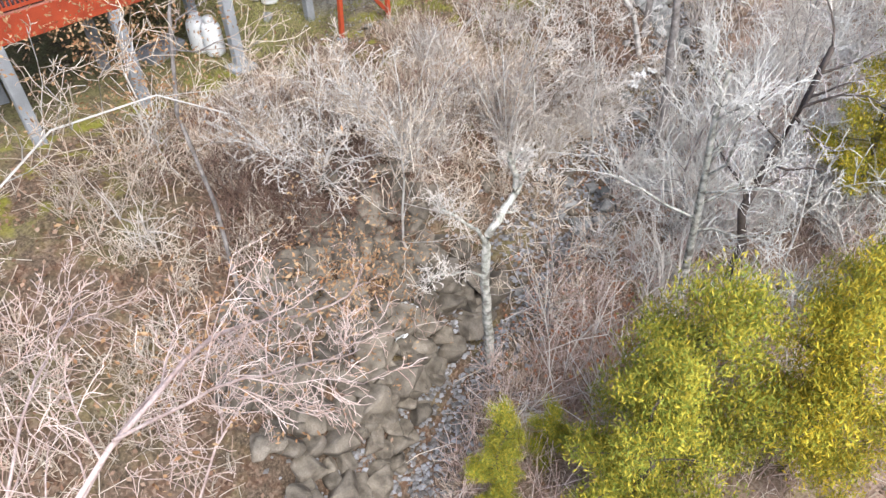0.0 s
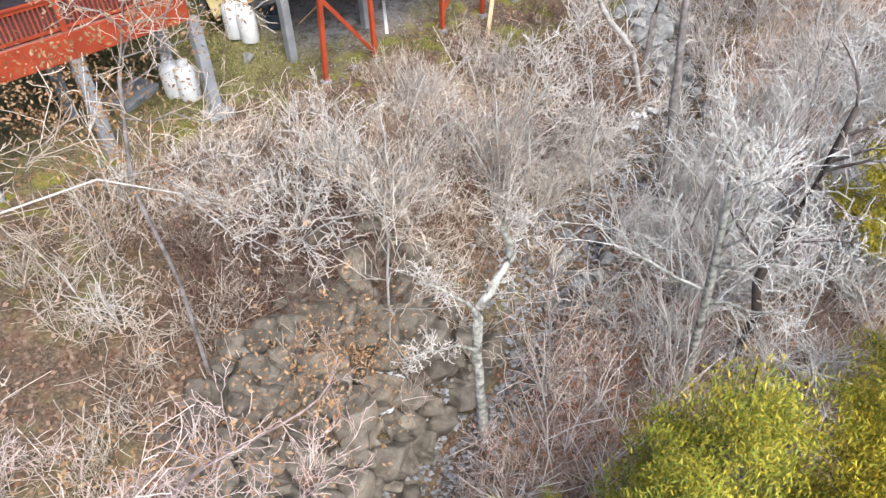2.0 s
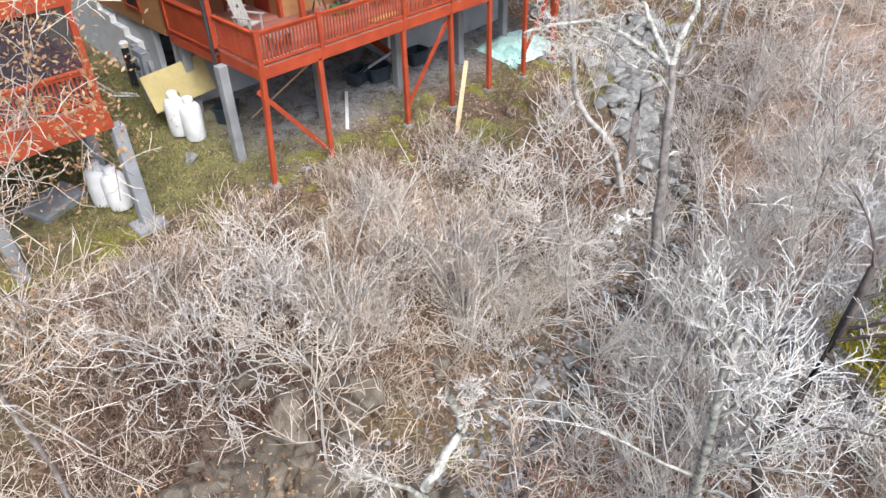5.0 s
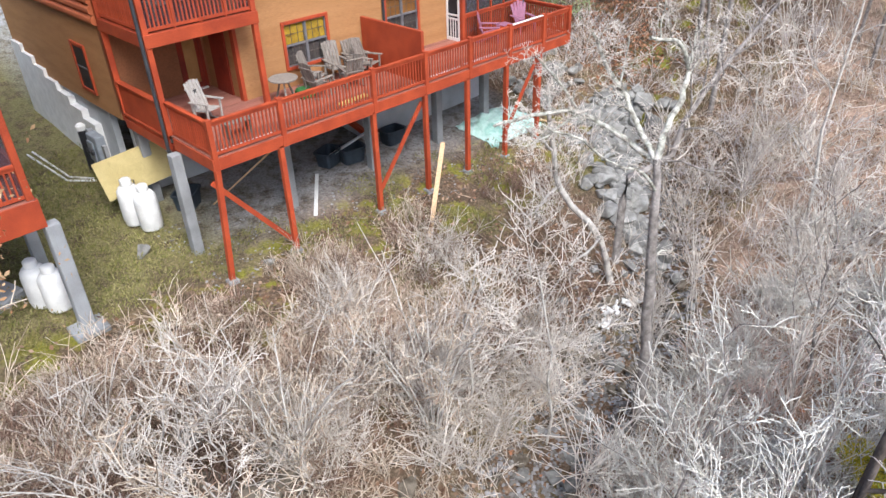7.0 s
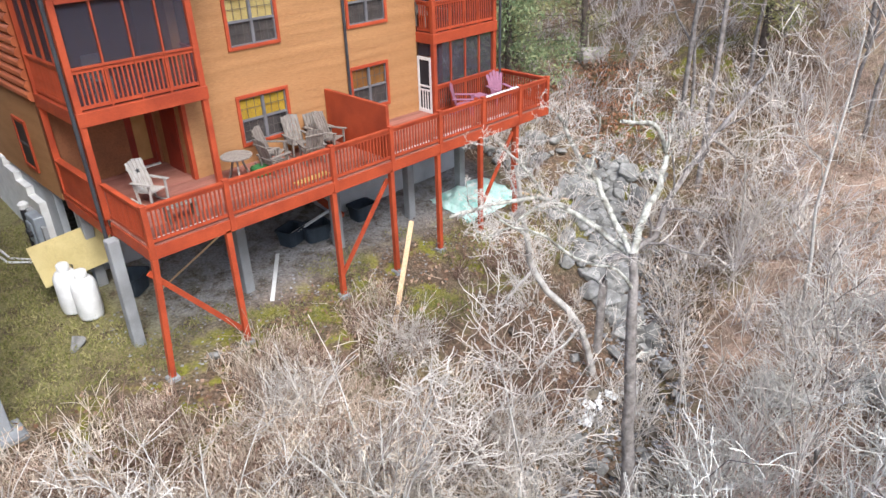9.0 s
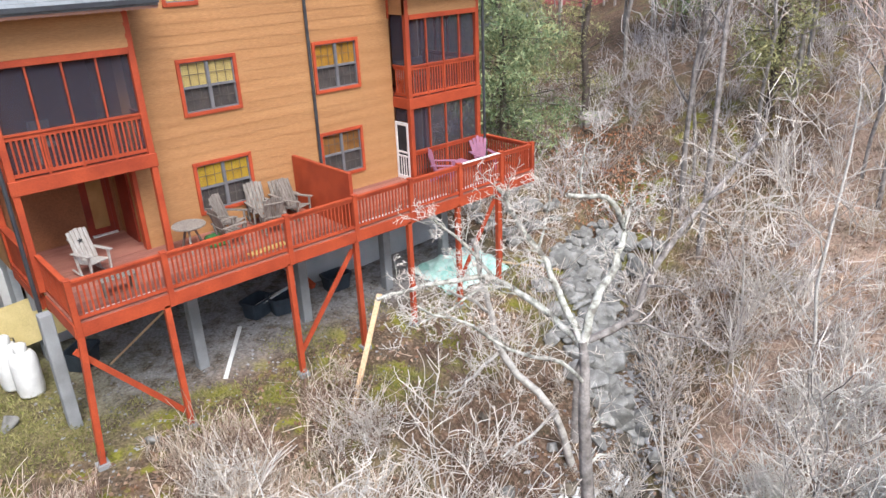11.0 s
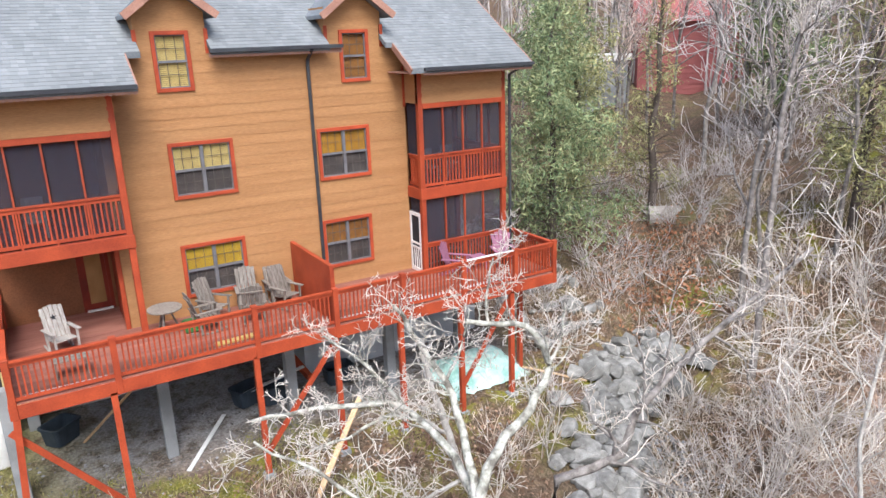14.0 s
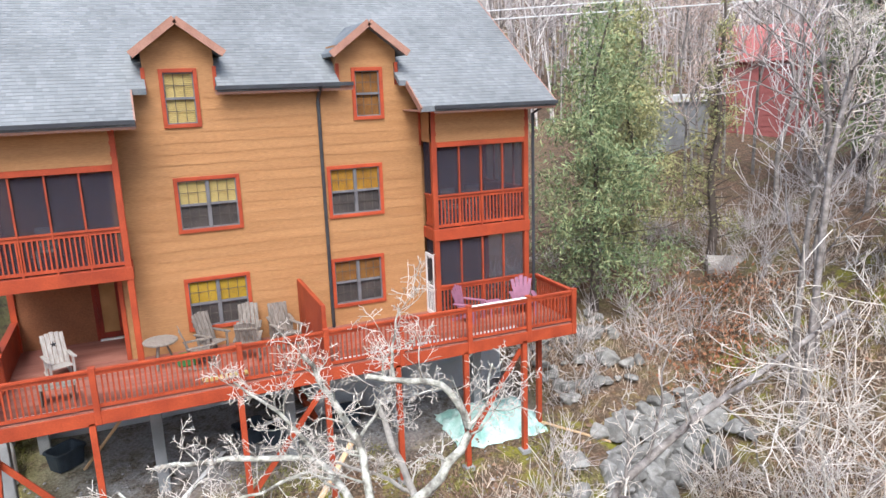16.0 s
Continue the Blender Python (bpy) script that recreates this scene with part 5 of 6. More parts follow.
def tree(name, label, at, trunk, radius, seed, bark, twigs, spec=None, category="bare tree", least=0.005, group="bare trees"):
    """A bare tree: the trunk line is given from its foot; trunk and crown are parts."""
    r = np.random.default_rng(seed)
    sp = {**SPEC, **(spec or {})}
    out = []
    fork(r, out, np.array(trunk, float), radius, 0, sp)
    t = thing(name, label, category, at, group)
    wood = [o for o in out if o[3] <= 1]
    fine = [o for o in out if o[3] > 1]
    for nm, some, mt in [("trunk", wood[:1], bark)] + [("limb", [o], bark) for o in wood[1:]] + [("crown", fine, twigs)]:
        if some:
            o = new(nm, tubes_mesh(nm, some, [mt], least=least))
            o.parent = t
    return t


def on_ground(x, y):
    return (x, y, ground_z(x, y) - 0.1)


def built_tree(label, lines, seed, bark, twigs, spec, least=0.006, foot_bark=None):
    """A bare tree from several given stems (world points, radius); the first starts at the foot."""
    r = np.random.default_rng(seed)
    sp = {**SPEC, **spec}
    fx, fy, fz = lines[0][0][0]
    t = thing("tree", label, "bare tree", (fx, fy, fz), "bare trees")
    fine = []
    for k, (pts, rad, count) in enumerate(lines):
        P = np.array(pts, float) - np.array((fx, fy, fz))
        w = np.linspace(0, len(P) - 1, 3 * len(P) - 2)
        P = np.stack([np.interp(w, np.arange(len(P)), P[:, a]) for a in range(3)], 1)
        P[1:-1] = (P[:-2] + 2 * P[1:-1] + P[2:]) / 4 + r.normal(0, 0.018, (len(P) - 2, 3))
        out = []
        run = float(np.sum(np.linalg.norm(np.diff(P, axis=0), axis=1)))
        fork(r, out, P, rad, 0, {**sp, "count": (count, *sp["count"][1:]), "ratio": (sp["reach"] / run, *sp["ratio"][1:])})
        wood = [o for o in out if o[3] <= 1]
        fine += [o for o in out if o[3] > 1]
        for q, o in enumerate(wood):
            nm = "trunk" if k == 0 and q == 0 else "limb"
            new(nm, tubes_mesh(nm, [o], [foot_bark if foot_bark and nm == "trunk" else bark], least=least)).parent = t
    new("crown", tubes_mesh("crown", fine, [twigs], least=least)).parent = t
    return t


# the broken pale tree before the deck: three crooked stems from one foot
GNARL = dict(count=(9, 8, 6), start=(0.4, 0.15, 0.1), ratio=(0.34, 0.45, 0.45), spread=1.1, up=0.15, wiggle=0.34, thin=0.5)
HERO = dict(count=(9, 6, 4), reach=1.0, start=(0.3, 0.12, 0.1), ratio=(0.22, 0.5, 0.5), spread=1.1, up=0.1, wiggle=0.33, thin=0.34)
x, y = 2.5, -12.8
built_tree("grey trunk forking into pale crooked limbs before the deck", [
    ([(x, y, ground_z(x, y) - 0.1), (2.5, -12.7, -4.0), (2.45, -12.5, -1.5), (2.45, -12.4, 0.2), (2.6, -12.2, 0.9)], 0.17, 3),
    ([(2.6, -12.2, 0.8), (3.0, -12.15, 1.5), (3.75, -12.0, 1.93), (4.25, -11.8, 2.3), (4.2, -11.7, 2.78), (3.81, -11.6, 3.14), (2.94, -11.5, 3.33)], 0.085, 10),
    ([(3.3, -11.55, 3.25), (3.3, -11.5, 3.7), (3.45, -11.5, 4.2)], 0.025, 6),
    ([(4.25, -11.8, 2.4), (4.6, -11.7, 2.6), (4.75, -11.6, 3.2)], 0.035, 6),
    ([(2.6, -12.2, 0.8), (2.94, -11.4, 1.5), (2.92, -10.9, 2.15), (2.6, -10.6, 2.8), (2.3, -10.5, 3.4)], 0.075, 12),
    ([(2.92, -10.9, 2.1), (3.4, -10.7, 2.5), (3.6, -10.6, 3.1)], 0.03, 7),
    ([(2.6, -12.2, 0.8), (2.86, -11.3, 1.0), (2.7, -10.6, 1.3), (2.55, -10.1, 1.5), (1.8, -9.9, 1.6), (0.9, -9.7, 1.7), (0.2, -9.6, 1.7)], 0.075, 13),
    ([(2.55, -10.1, 1.4), (1.6, -9.9, 1.1), (1.0, -9.8, 1.0)], 0.035, 8),
    ([(2.55, -10.1, 1.5), (2.0, -9.9, 2.3), (1.4, -9.8, 2.9)], 0.04, 9),
    ([(2.45, -12.4, 0.2), (1.9, -12.3, 0.9), (1.2, -12.1, 1.2), (0.4, -11.7, 1.9), (-0.2, -11.2, 2.3)], 0.04, 10),
], 11, BARK_MOTTLED, TWIG_PALE, HERO, least=0.005, foot_bark=BARK_GREY)
x, y = 6.5, -9.2
built_tree("smooth pale trunk leaning up the slope to the deck", [
    ([(x, y, ground_z(x, y) - 0.1), (6.1, -8.9, -4.0), (5.02, -7.83, -2.23), (4.85, -7.8, -1.0), (4.4, -7.9, 0.2), (4.1, -8.0, 1.2)], 0.12, 6),
    ([(4.85, -7.8, -1.0), (4.0, -7.9, -0.3), (3.2, -8.1, 0.3)], 0.05, 9),
    ([(5.02, -7.83, -2.23), (4.2, -8.2, -2.0), (3.2, -8.6, -1.9), (2.3, -8.9, -1.7)], 0.05, 10),
    ([(6.1, -8.9, -4.0), (5.2, -9.3, -3.6), (4.0, -9.6, -3.4), (3.0, -9.9, -3.1)], 0.05, 10),
], 12, BARK_PALE, TWIG_PALE, HERO)
tree("tree", "crooked leaning limb broken off at a pale stub", on_ground(x, y),
     [(0.02, 0, 1.0), (0.05, 0, 3.2), (0.15, -0.05, 4.0), (0.8, -0.4, 4.2), (1.4, -0.7, 4.5), (1.8, -0.7, 5.4), (3.6, -0.6, 6.3), (5.8, -0.55, 7.1), (8.0, -0.5, 7.9)], 0.13, 15, BARK_GREY, TWIG_PALE, {**GNARL, "count": (12, 7, 6), "ratio": (0.2, 0.45, 0.45), "up": 0.3}, least=0.007)
gs = ground_z(-7.3, -14.0) - 0.1
built_tree("grey-green trunk with a pale broken fork above the creek", [
    ([(-7.3, -14.0, gs), (-7.38, -14.0, -7.4), (-7.5, -14.0, -6.0), (-7.57, -14.0, -3.9), (-7.15, -14.0, -3.4), (-6.5, -14.0, -3.05), (-6.53, -14.0, -2.4), (-6.8, -14.0, -1.7)], 0.15, 7),
    ([(-7.57, -14.0, -3.95), (-7.8, -14.0, -3.4), (-8.3, -13.8, -2.8), (-8.6, -13.6, -2.5)], 0.06, 9),
    ([(-7.5, -14.0, -5.2), (-7.9, -13.9, -4.7), (-8.6, -13.8, -4.4), (-9.3, -13.7, -4.2)], 0.04, 8),
    ([(-6.5, -14.0, -3.05), (-6.2, -14.0, -2.6), (-6.1, -14.0, -2.2)], 0.05, 6),
], 16, BARK_MOTTLED, TWIG_PALE, {**HERO, "start": (0.5, 0.12, 0.1), "reach": 1.0}, least=0.008)
x, y = -3.7, -17.5
tree("tree", "smooth pale grey tree with a wide twiggy crown", on_ground(x, y),
     [(0, 0, 0), (-0.2, 0, 2.0), (-0.6, -0.1, 4.0), (-1.0, -0.2, 5.6), (-1.2, -0.2, 7.0), (-1.3, -0.3, 8.0)], 0.12, 17, BARK_MOTTLED, TWIG_LICHEN, dict(count=(13, 9, 6), start=(0.3, 0.15, 0.1), ratio=(0.36, 0.45, 0.45), spread=0.8, up=0.3, wiggle=0.2, thin=0.42), least=0.0065)
x, y = -2.3, -18.0
tree("tree", "dark crooked tree leaning over the bank", on_ground(x, y),
     [(0, 0, 0), (-0.2, -0.2, 1.8), (-0.7, -0.1, 3.2), (-0.5, -0.3, 4.8), (0.2, -0.4, 6.0), (0.7, -0.4, 7.0)], 0.14, 18, BARK_DARK, TWIG_GREY, {**GNARL, "ratio": (0.28, 0.45, 0.45)}, least=0.006)
x, y = 17.0, -6.7
tree("tree", "tall pale straight-trunked tree on the far bank", on_ground(x, y),
     [(0, 0, 0), (0.1, 0, 3), (0.2, 0, 6), (0.4, 0.1, 8.6), (0.8, 0.1, 10.5), (1.2, 0.1, 12.0)], 0.125, 19, BARK_GREY, TWIG_PALE, {**GNARL, "count": (11, 8, 6), "start": (0.55, 0.2, 0.1), "ratio": (0.28, 0.45, 0.45), "up": 0.4}, least=0.008)
# long limbs that reach in over the rocks
gp = ground_z(-20.9, -18.0) - 0.1
LOW = dict(count=(10, 6, 4), reach=1.5, start=(0.15, 0.08, 0.05), ratio=(0.34, 0.5, 0.5), ahead=0.9, spread=0.75, up=0.05, wiggle=0.26, thin=0.55, lift=0.0)
built_tree("bare tree with pinkish twigs low over the rocks", [
    ([(-20.9, -18.0, gp), (-20.4, -18.4, -2.0), (-18.6, -18.7, 1.2), (-16.9, -18.5, 2.5), (-15.6, -17.7, 2.2), (-14.6, -16.5, 0.6), (-13.7, -15.6, -0.7), (-12.2, -15.0, -1.7), (-11.4, -14.3, -1.9)], 0.034, 18),
    ([(-18.6, -18.7, 1.2), (-16.8, -17.6, 1.5), (-15.9, -16.4, 0.6), (-15.0, -15.4, -0.6), (-14.2, -14.4, -1.4)], 0.022, 15),
    ([(-16.9, -18.5, 2.5), (-15.9, -18.2, 2.0), (-14.9, -17.7, 1.0), (-13.9, -17.1, -0.2), (-13.2, -16.6, -1.0)], 0.019, 15),
    ([(-18.6, -18.7, 1.2), (-17.4, -17.2, 2.0), (-16.6, -15.8, 1.6), (-16.2, -14.6, 0.8)], 0.019, 14),
], 22, BARK_PINK, TWIG_PINK, LOW, least=0.0045)
tree("tree", "dense crown of pale pinkish twigs beside the path", (-18.4, -17.2, ground_z(-18.4, -17.2) - 0.1),
     [(0, 0, 0), (0.3, 0.2, 3.0), (0.9, 0.5, 5.4), (1.8, 0.6, 7.0), (2.7, 0.9, 8.0), (3.4, 0.9, 8.6)], 0.035, 42, BARK_PINK, TWIG_PINK, {**GNARL, "count": (12, 6, 4), "start": (0.5, 0.1, 0.1), "ratio": (0.2, 0.5, 0.5), "thin": 0.6}, least=0.006)
tree("tree", "bare tree with a long arching pale branch", on_ground(-18.6, -10.6),
     [(0, 0, 0), (1.0, -0.1, 3.4), (2.2, -0.6, 5.4), (3.6, -0.8, 6.3), (5.2, -1.4, 6.5), (6.3, -1.5, 5.7), (6.8, -1.9, 4.7)], 0.026, 23, BARK_PALE, TWIG_TAN, {**GNARL, "count": (12, 7, 5), "start": (0.35, 0.1, 0.1), "ratio": (0.2, 0.45, 0.45)}, least=0.006)
tree("tree", "slim pale bare tree beside the concrete posts", on_ground(-12.3, -9.9),
     [(0, 0, 0), (0.1, 0, 3), (-0.1, 0, 5.5), (0.3, -0.1, 7.5), (0.9, -0.1, 9.0), (1.8, 0.1, 10.2)], 0.055, 21, BARK_GREY, TWIG_TAN, {**GNARL, "count": (12, 8, 5), "start": (0.5, 0.15, 0.1), "ratio": (0.3, 0.45, 0.45)}, least=0.006)
CROWN = dict(count=(10, 7, 4), start=(0.15, 0.1, 0.1), ratio=(0.48, 0.5, 0.5), spread=0.85, up=0.15, wiggle=0.22, thin=0.4)
MIDTREES = [  # x, y, height, lean x, lean y, seed, bark, twigs, label
    (-7.6, -11.0, 5.6, -0.6, -0.4, 24, BARK_PALE, TWIG_TAN, "small bare tree with pale tan twigs"),
    (-6.9, -8.4, 3.8, -0.4, -0.5, 26, BARK_PALE, TWIG_PALE, "low spreading bare tree with pale twigs"),
    (-1.0, -9.8, 5.0, 0.3, 0.0, 27, BARK_PALE, TWIG_PALE, "bare sapling with pale twigs on the slope"),
    (0.8, -11.2, 5.6, -0.6, 0.3, 28, BARK_PALE, TWIG_PALE, "pale twiggy tree above the creek"),
    (-0.6, -15.6, 5.5, 0.5, -0.2, 30, BARK_GREY, TWIG_LICHEN, "grey bare tree on the far bank"),
    (1.4, -17.4, 5.2, 0.3, 0.2, 43, BARK_PALE, TWIG_LICHEN, "pale-twigged bare tree on the far bank"),
    (3.4, -18.6, 5.6, -0.3, 0.4, 44, BARK_PALE, TWIG_LICHEN, "whitish bare tree on the far bank"),
    (-1.8, -19.2, 4.6, 0.2, 0.3, 45, BARK_PALE, TWIG_LICHEN, "low pale bare tree on the far bank"),
    (5.4, -15.6, 5.8, 0.2, 0.5, 31, BARK_GREY, TWIG_PALE, "grey bare tree with a broad crown"),
    (12.6, -12.6, 8.4, 0.6, 0.2, 33, BARK_PALE, TWIG_PALE, "white-limbed bare tree on the far bank"),
    (14.4, -9.6, 5.4, -0.5, 0.2, 34, BARK_PALE, TWIG_PALE, "pale bare tree beside the rock chute"),
    (-5.6, -14.6, 4.4, 0.3, 0.3, 36, BARK_GREY, TWIG_TAN, "thin bare tree on the creek edge"),
]
for x, y, h, lx, ly, sd, bk, tw, lb in MIDTREES:
    rg = np.random.default_rng(sd)
    line = [(lx * u * u + rg.normal(0, 0.12), ly * u * u + rg.normal(0, 0.12), h * u) for u in np.linspace(0, 1, 6)]
    tree("tree", lb, on_ground(x, y), line, 0.0075 * h, sd, bk, tw, CROWN, least=0.0095)



def stemmed(label, x, y, h, n, lean, seed, bark, twigs, rad=0.028):
    """A shrub-like tree of many stems that fan out from one foot."""
    r = np.random.default_rng(seed)
    g = ground_z(x, y) - 0.1
    lines = []
    for k in range(n):
        a = 2 * math.pi * (k + r.uniform(-0.3, 0.3)) / n
        hh, out = h * r.uniform(0.65, 1.05), lean * r.uniform(0.4, 1.1)
        dx, dy = math.cos(a) * out, math.sin(a) * out
        lines.append(([(x, y, g), (x + dx * 0.25, y + dy * 0.25, g + hh * 0.4), (x + dx * 0.6, y + dy * 0.6, g + hh * 0.75), (x + dx, y + dy, g + hh)], rad * r.uniform(0.7, 1.1), 6))
    built_tree(label, lines, seed, bark, twigs, dict(count=(6, 4, 3), reach=1.3, start=(0.2, 0.15, 0.1), ratio=(0.32, 0.55, 0.55), ahead=0.8, spread=0.8, up=0.1, wiggle=0.24, thin=0.55), least=0.009)


stemmed("clump of upright pale stems from one foot", -2.2, -9.9, 5.0, 9, 1.9, 46, BARK_PALE, TWIG_TAN)
stemmed("clump of fanning tan stems on the bank", -5.4, -8.6, 4.2, 8, 2.4, 47, BARK_PALE, TWIG_TAN)
stemmed("low spreading clump of cream stems below the lawn", -8.3, -7.9, 2.8, 10, 2.6, 48, BARK_PALE, TWIG_PALE, 0.03)

# dry leaf clusters that still hang on the near trees
LEAF_BROWN = island_mat("dry_leaves", [(0.20, 0.10, 0.045), (0.34, 0.20, 0.10), (0.42, 0.29, 0.16), (0.28, 0.13, 0.06)], 0.85, 0.2)


def blades(name, pts, size, r, mtl, label, category, parent=None, droop=0.0, per=5, aspect=0.45, jitter=0.10):
    """Small leaf blades round given points, joined."""
    n = len(pts) * per
    P = np.repeat(np.array(pts), per, axis=0) + r.normal(0, jitter, (n, 3))
    D = r.normal(0, 1, (n, 3)) + np.array((0, 0, -droop))
    D /= np.linalg.norm(D, axis=1, keepdims=True)
    S = np.cross(D, r.normal(0, 1, (n, 3)))
    S /= np.linalg.norm(S, axis=1, keepdims=True) + 1e-9
    L = size * r.uniform(0.6, 1.3, (n, 1))
    W = L * aspect
    V = np.stack([P - S * W * 0.15, P + D * L * 0.5 + S * W * 0.5, P + D * L, P + D * L * 0.5 - S * W * 0.5], 1).reshape(-1, 3)
    Q = np.arange(n * 4).reshape(-1, 4)
    me = bpy.data.meshes.new(name)
    me.from_pydata(V.tolist(), [], Q.tolist())
    me.materials.append(mtl)
    o = new(name, me)
    if parent:
        o.parent = parent
        return o
    return tagged(o, label, category, kind="stuff")


rl = np.random.default_rng(77)
pts = []
for cx, cy, cz, rad, n in ((-16.2, -11.0, 3.6, 1.6, 260), (-10.3, -9.6, 3.6, 1.3, 260), (-12.6, -9.4, 2.0, 1.6, 240), (-15.3, -16.2, 0.2, 1.3, 150), (-12.2, -14.6, -1.5, 1.3, 160), (-9.6, -12.4, -4.5, 1.2, 160), (-12.3, -8.6, 0.8, 1.6, 160)):
    pts += (np.array((cx, cy, cz)) + rl.normal(0, 0.55, (n, 3)) * rad).tolist()
blades("dry_leaf_clusters", pts, 0.09, rl, LEAF_BROWN, "dry brown leaves and seed heads on bare twigs", "dry leaves", per=6)


# ---- brush: thin stems everywhere on the slopes ----
def brush(name, count, seed, spot, height, mtl, label, stems=7, lean=0.5, rad=0.009, sub=3):
    r = np.random.default_rng(seed)
    out = []
    made = 0
    while made < count:
        x, y = spot(r)
        if x is None:
            continue
        made += 1
        g = ground_z(x, y)
        h0 = r.uniform(*height)
        for _ in range(stems):
            h = h0 * r.uniform(0.5, 1.1)
            d = np.array((r.normal(0, lean), r.normal(0, lean), 1.0))
            p = np.array((x + r.normal(0, 0.12), y + r.normal(0, 0.12), g - 0.05))
            pts_ = wander(r, p, d, h, 5, 0.14, -0.03)
            out.append((pts_, rad * 1.7 * np.linspace(1.2, 0.6, 5), 3, 0))
            for _ in range(sub):
                i = r.integers(1, 4)
                q = wander(r, pts_[i], (pts_[i + 1] - pts_[i]) / 0.3 + r.normal(0, 0.75, 3), h * r.uniform(0.3, 0.7), 3, 0.18, -0.01)
                out.append((q, rad * 1.35 * np.linspace(1, 0.7, 3), 3, 1))
    o = new(name, tubes_mesh(name, out, [mtl]))
    return tagged(o, label, "brush", kind="stuff")


def clear(x, y):
    """Ground kept free of brush: lawn, deck, rock chute and creek bed."""
    if y > -3.3 and -3.8 < x < 12.3:
        return True
    if y > -2.2 - 0.8 * noise.noise((x * 0.7, y * 0.7, 2)) and x < -3:
        return True
    if y > -6.0 - 0.4 * noise.noise((x * 0.5, y * 0.5, 4)) * 4 and -4 < x < 10 and noise.noise((x * 0.4, y * 0.4, 8)) < 0.05:
        return True
    cx, cy = creek_at(x)
    if abs(y - cy) < 0.8 and x < 6:
        return True
    if 8.5 < x < 17 and abs(y - (-8.6 + 5.2 * min(1.0, (x - 8.8) / 8.2 * 1.5))) < 2.0:
        return True
    if -15 < x < -6 and -0.5 < y - cy < 5.2 and noise.noise((x * 0.6, y * 0.6, 1)) < 0.42:
        return True
    return False


def area(x0, x1, y0, y1, thin=0.0):
    def spot(r):
        for _ in range(40):
            x, y = r.uniform(x0, x1), r.uniform(y0, y1)
            if not clear(x, y) and noise.noise((x * 0.35, y * 0.35, 6)) > thin:
                return x, y
        return None, None
    return spot


brush("brush_house_bank", 340, 51, area(-20, 3, -12.5, -3.4, -0.2), (0.6, 1.5), TWIG_TAN, "tangled tan stems on the bank below the houses", rad=0.0065, sub=4)
brush("brush_cream", 150, 57, area(-9.5, 3.5, -10.5, -5.6, 0.0), (0.7, 1.7), TWIG_PALE, "pale cream thicket of fine twigs below the deck", rad=0.006, sub=6, lean=0.6)
brush("brush_pink", 330, 52, area(-16, 8, -22, -12.5, -0.3), (0.6, 1.6), TWIG_PINK, "pinkish-brown dry stems on the far bank", lean=0.3, rad=0.0065, sub=4)
brush("brush_pale", 270, 53, area(-3, 16, -19, -5, -0.1), (0.6, 1.7), TWIG_PALE, "pale bare shrubs along the gully", rad=0.007, sub=4)
brush("brush_grey", 420, 54, area(10, 34, -22, 8, -0.35), (0.7, 2.0), TWIG_GREY, "grey bare shrubs on the far slope", rad=0.0068, sub=4)
brush("brush_brown", 250, 59, area(-12, 8, -9.5, -4.0, -0.2), (0.5, 1.3), TWIG_BROWN, "dark reddish-brown weed stems below the deck", rad=0.006, sub=4, lean=0.45)
brush("brush_white", 290, 62, area(-3, 13, -20.5, -13.0, -0.3), (0.9, 2.2), TWIG_LICHEN, "whitish thicket of bare saplings on the far bank", rad=0.0075, sub=6, lean=0.35)
brush("brush_dark", 130, 63, lambda r: (r.normal(-8.6, 1.3), r.normal(-8.4, 0.9)), (0.7, 1.6), TWIG_BROWN, "dark brown thicket above the boulders", rad=0.0065, sub=5, lean=0.5)
brush("brush_low", 520, 55, area(-20, 24, -24, -3, -0.6), (0.25, 0.7), TWIG_TAN, "low dry weeds and stems", stems=8, lean=0.8, sub=2, rad=0.006)
brush("brush_saplings", 110, 56, area(-14, 22, -24, -4, -0.5), (1.6, 3.2), TWIG_PALE, "slender bare saplings", stems=3, lean=0.2, rad=0.010, sub=9)

# dry standing grass between the stems
STRAW = island_mat("dry_straw_grass", [(0.30, 0.22, 0.16), (0.52, 0.42, 0.32), (0.66, 0.56, 0.45), (0.42, 0.29, 0.22)], 0.9, 0.25)
rg9 = np.random.default_rng(66)


def straw(name, count, x0, x1, y0, y1, size, label, thin=-0.25):
    pts = []
    while len(pts) < count:
        x, y = rg9.uniform(x0, x1), rg9.uniform(y0, y1)
        if not clear(x, y) and noise.noise((x * 0.45, y * 0.45, 15)) > thin:
            pts.append((x, y, ground_z(x, y)))
    blades(name, pts, size, rg9, STRAW, label, "grass", droop=-1.6, per=7, aspect=0.055, jitter=0.16)


straw("dry_grass_bank", 6500, -10.5, 1.5, -8.5, -3.6, 0.36, "pinkish-tan dry grass on the bank below the deck")
straw("dry_grass_far_bank", 5000, -13, 13, -21, -12.6, 0.34, "pale beige dry grass across the creek")
straw("dry_grass_slope", 2200, 8, 26, -12, 2, 0.4, "beige dry grass on the slope beside the rocks")

# fallen sticks and leaves
r8 = np.random.default_rng(58)
sticks = []
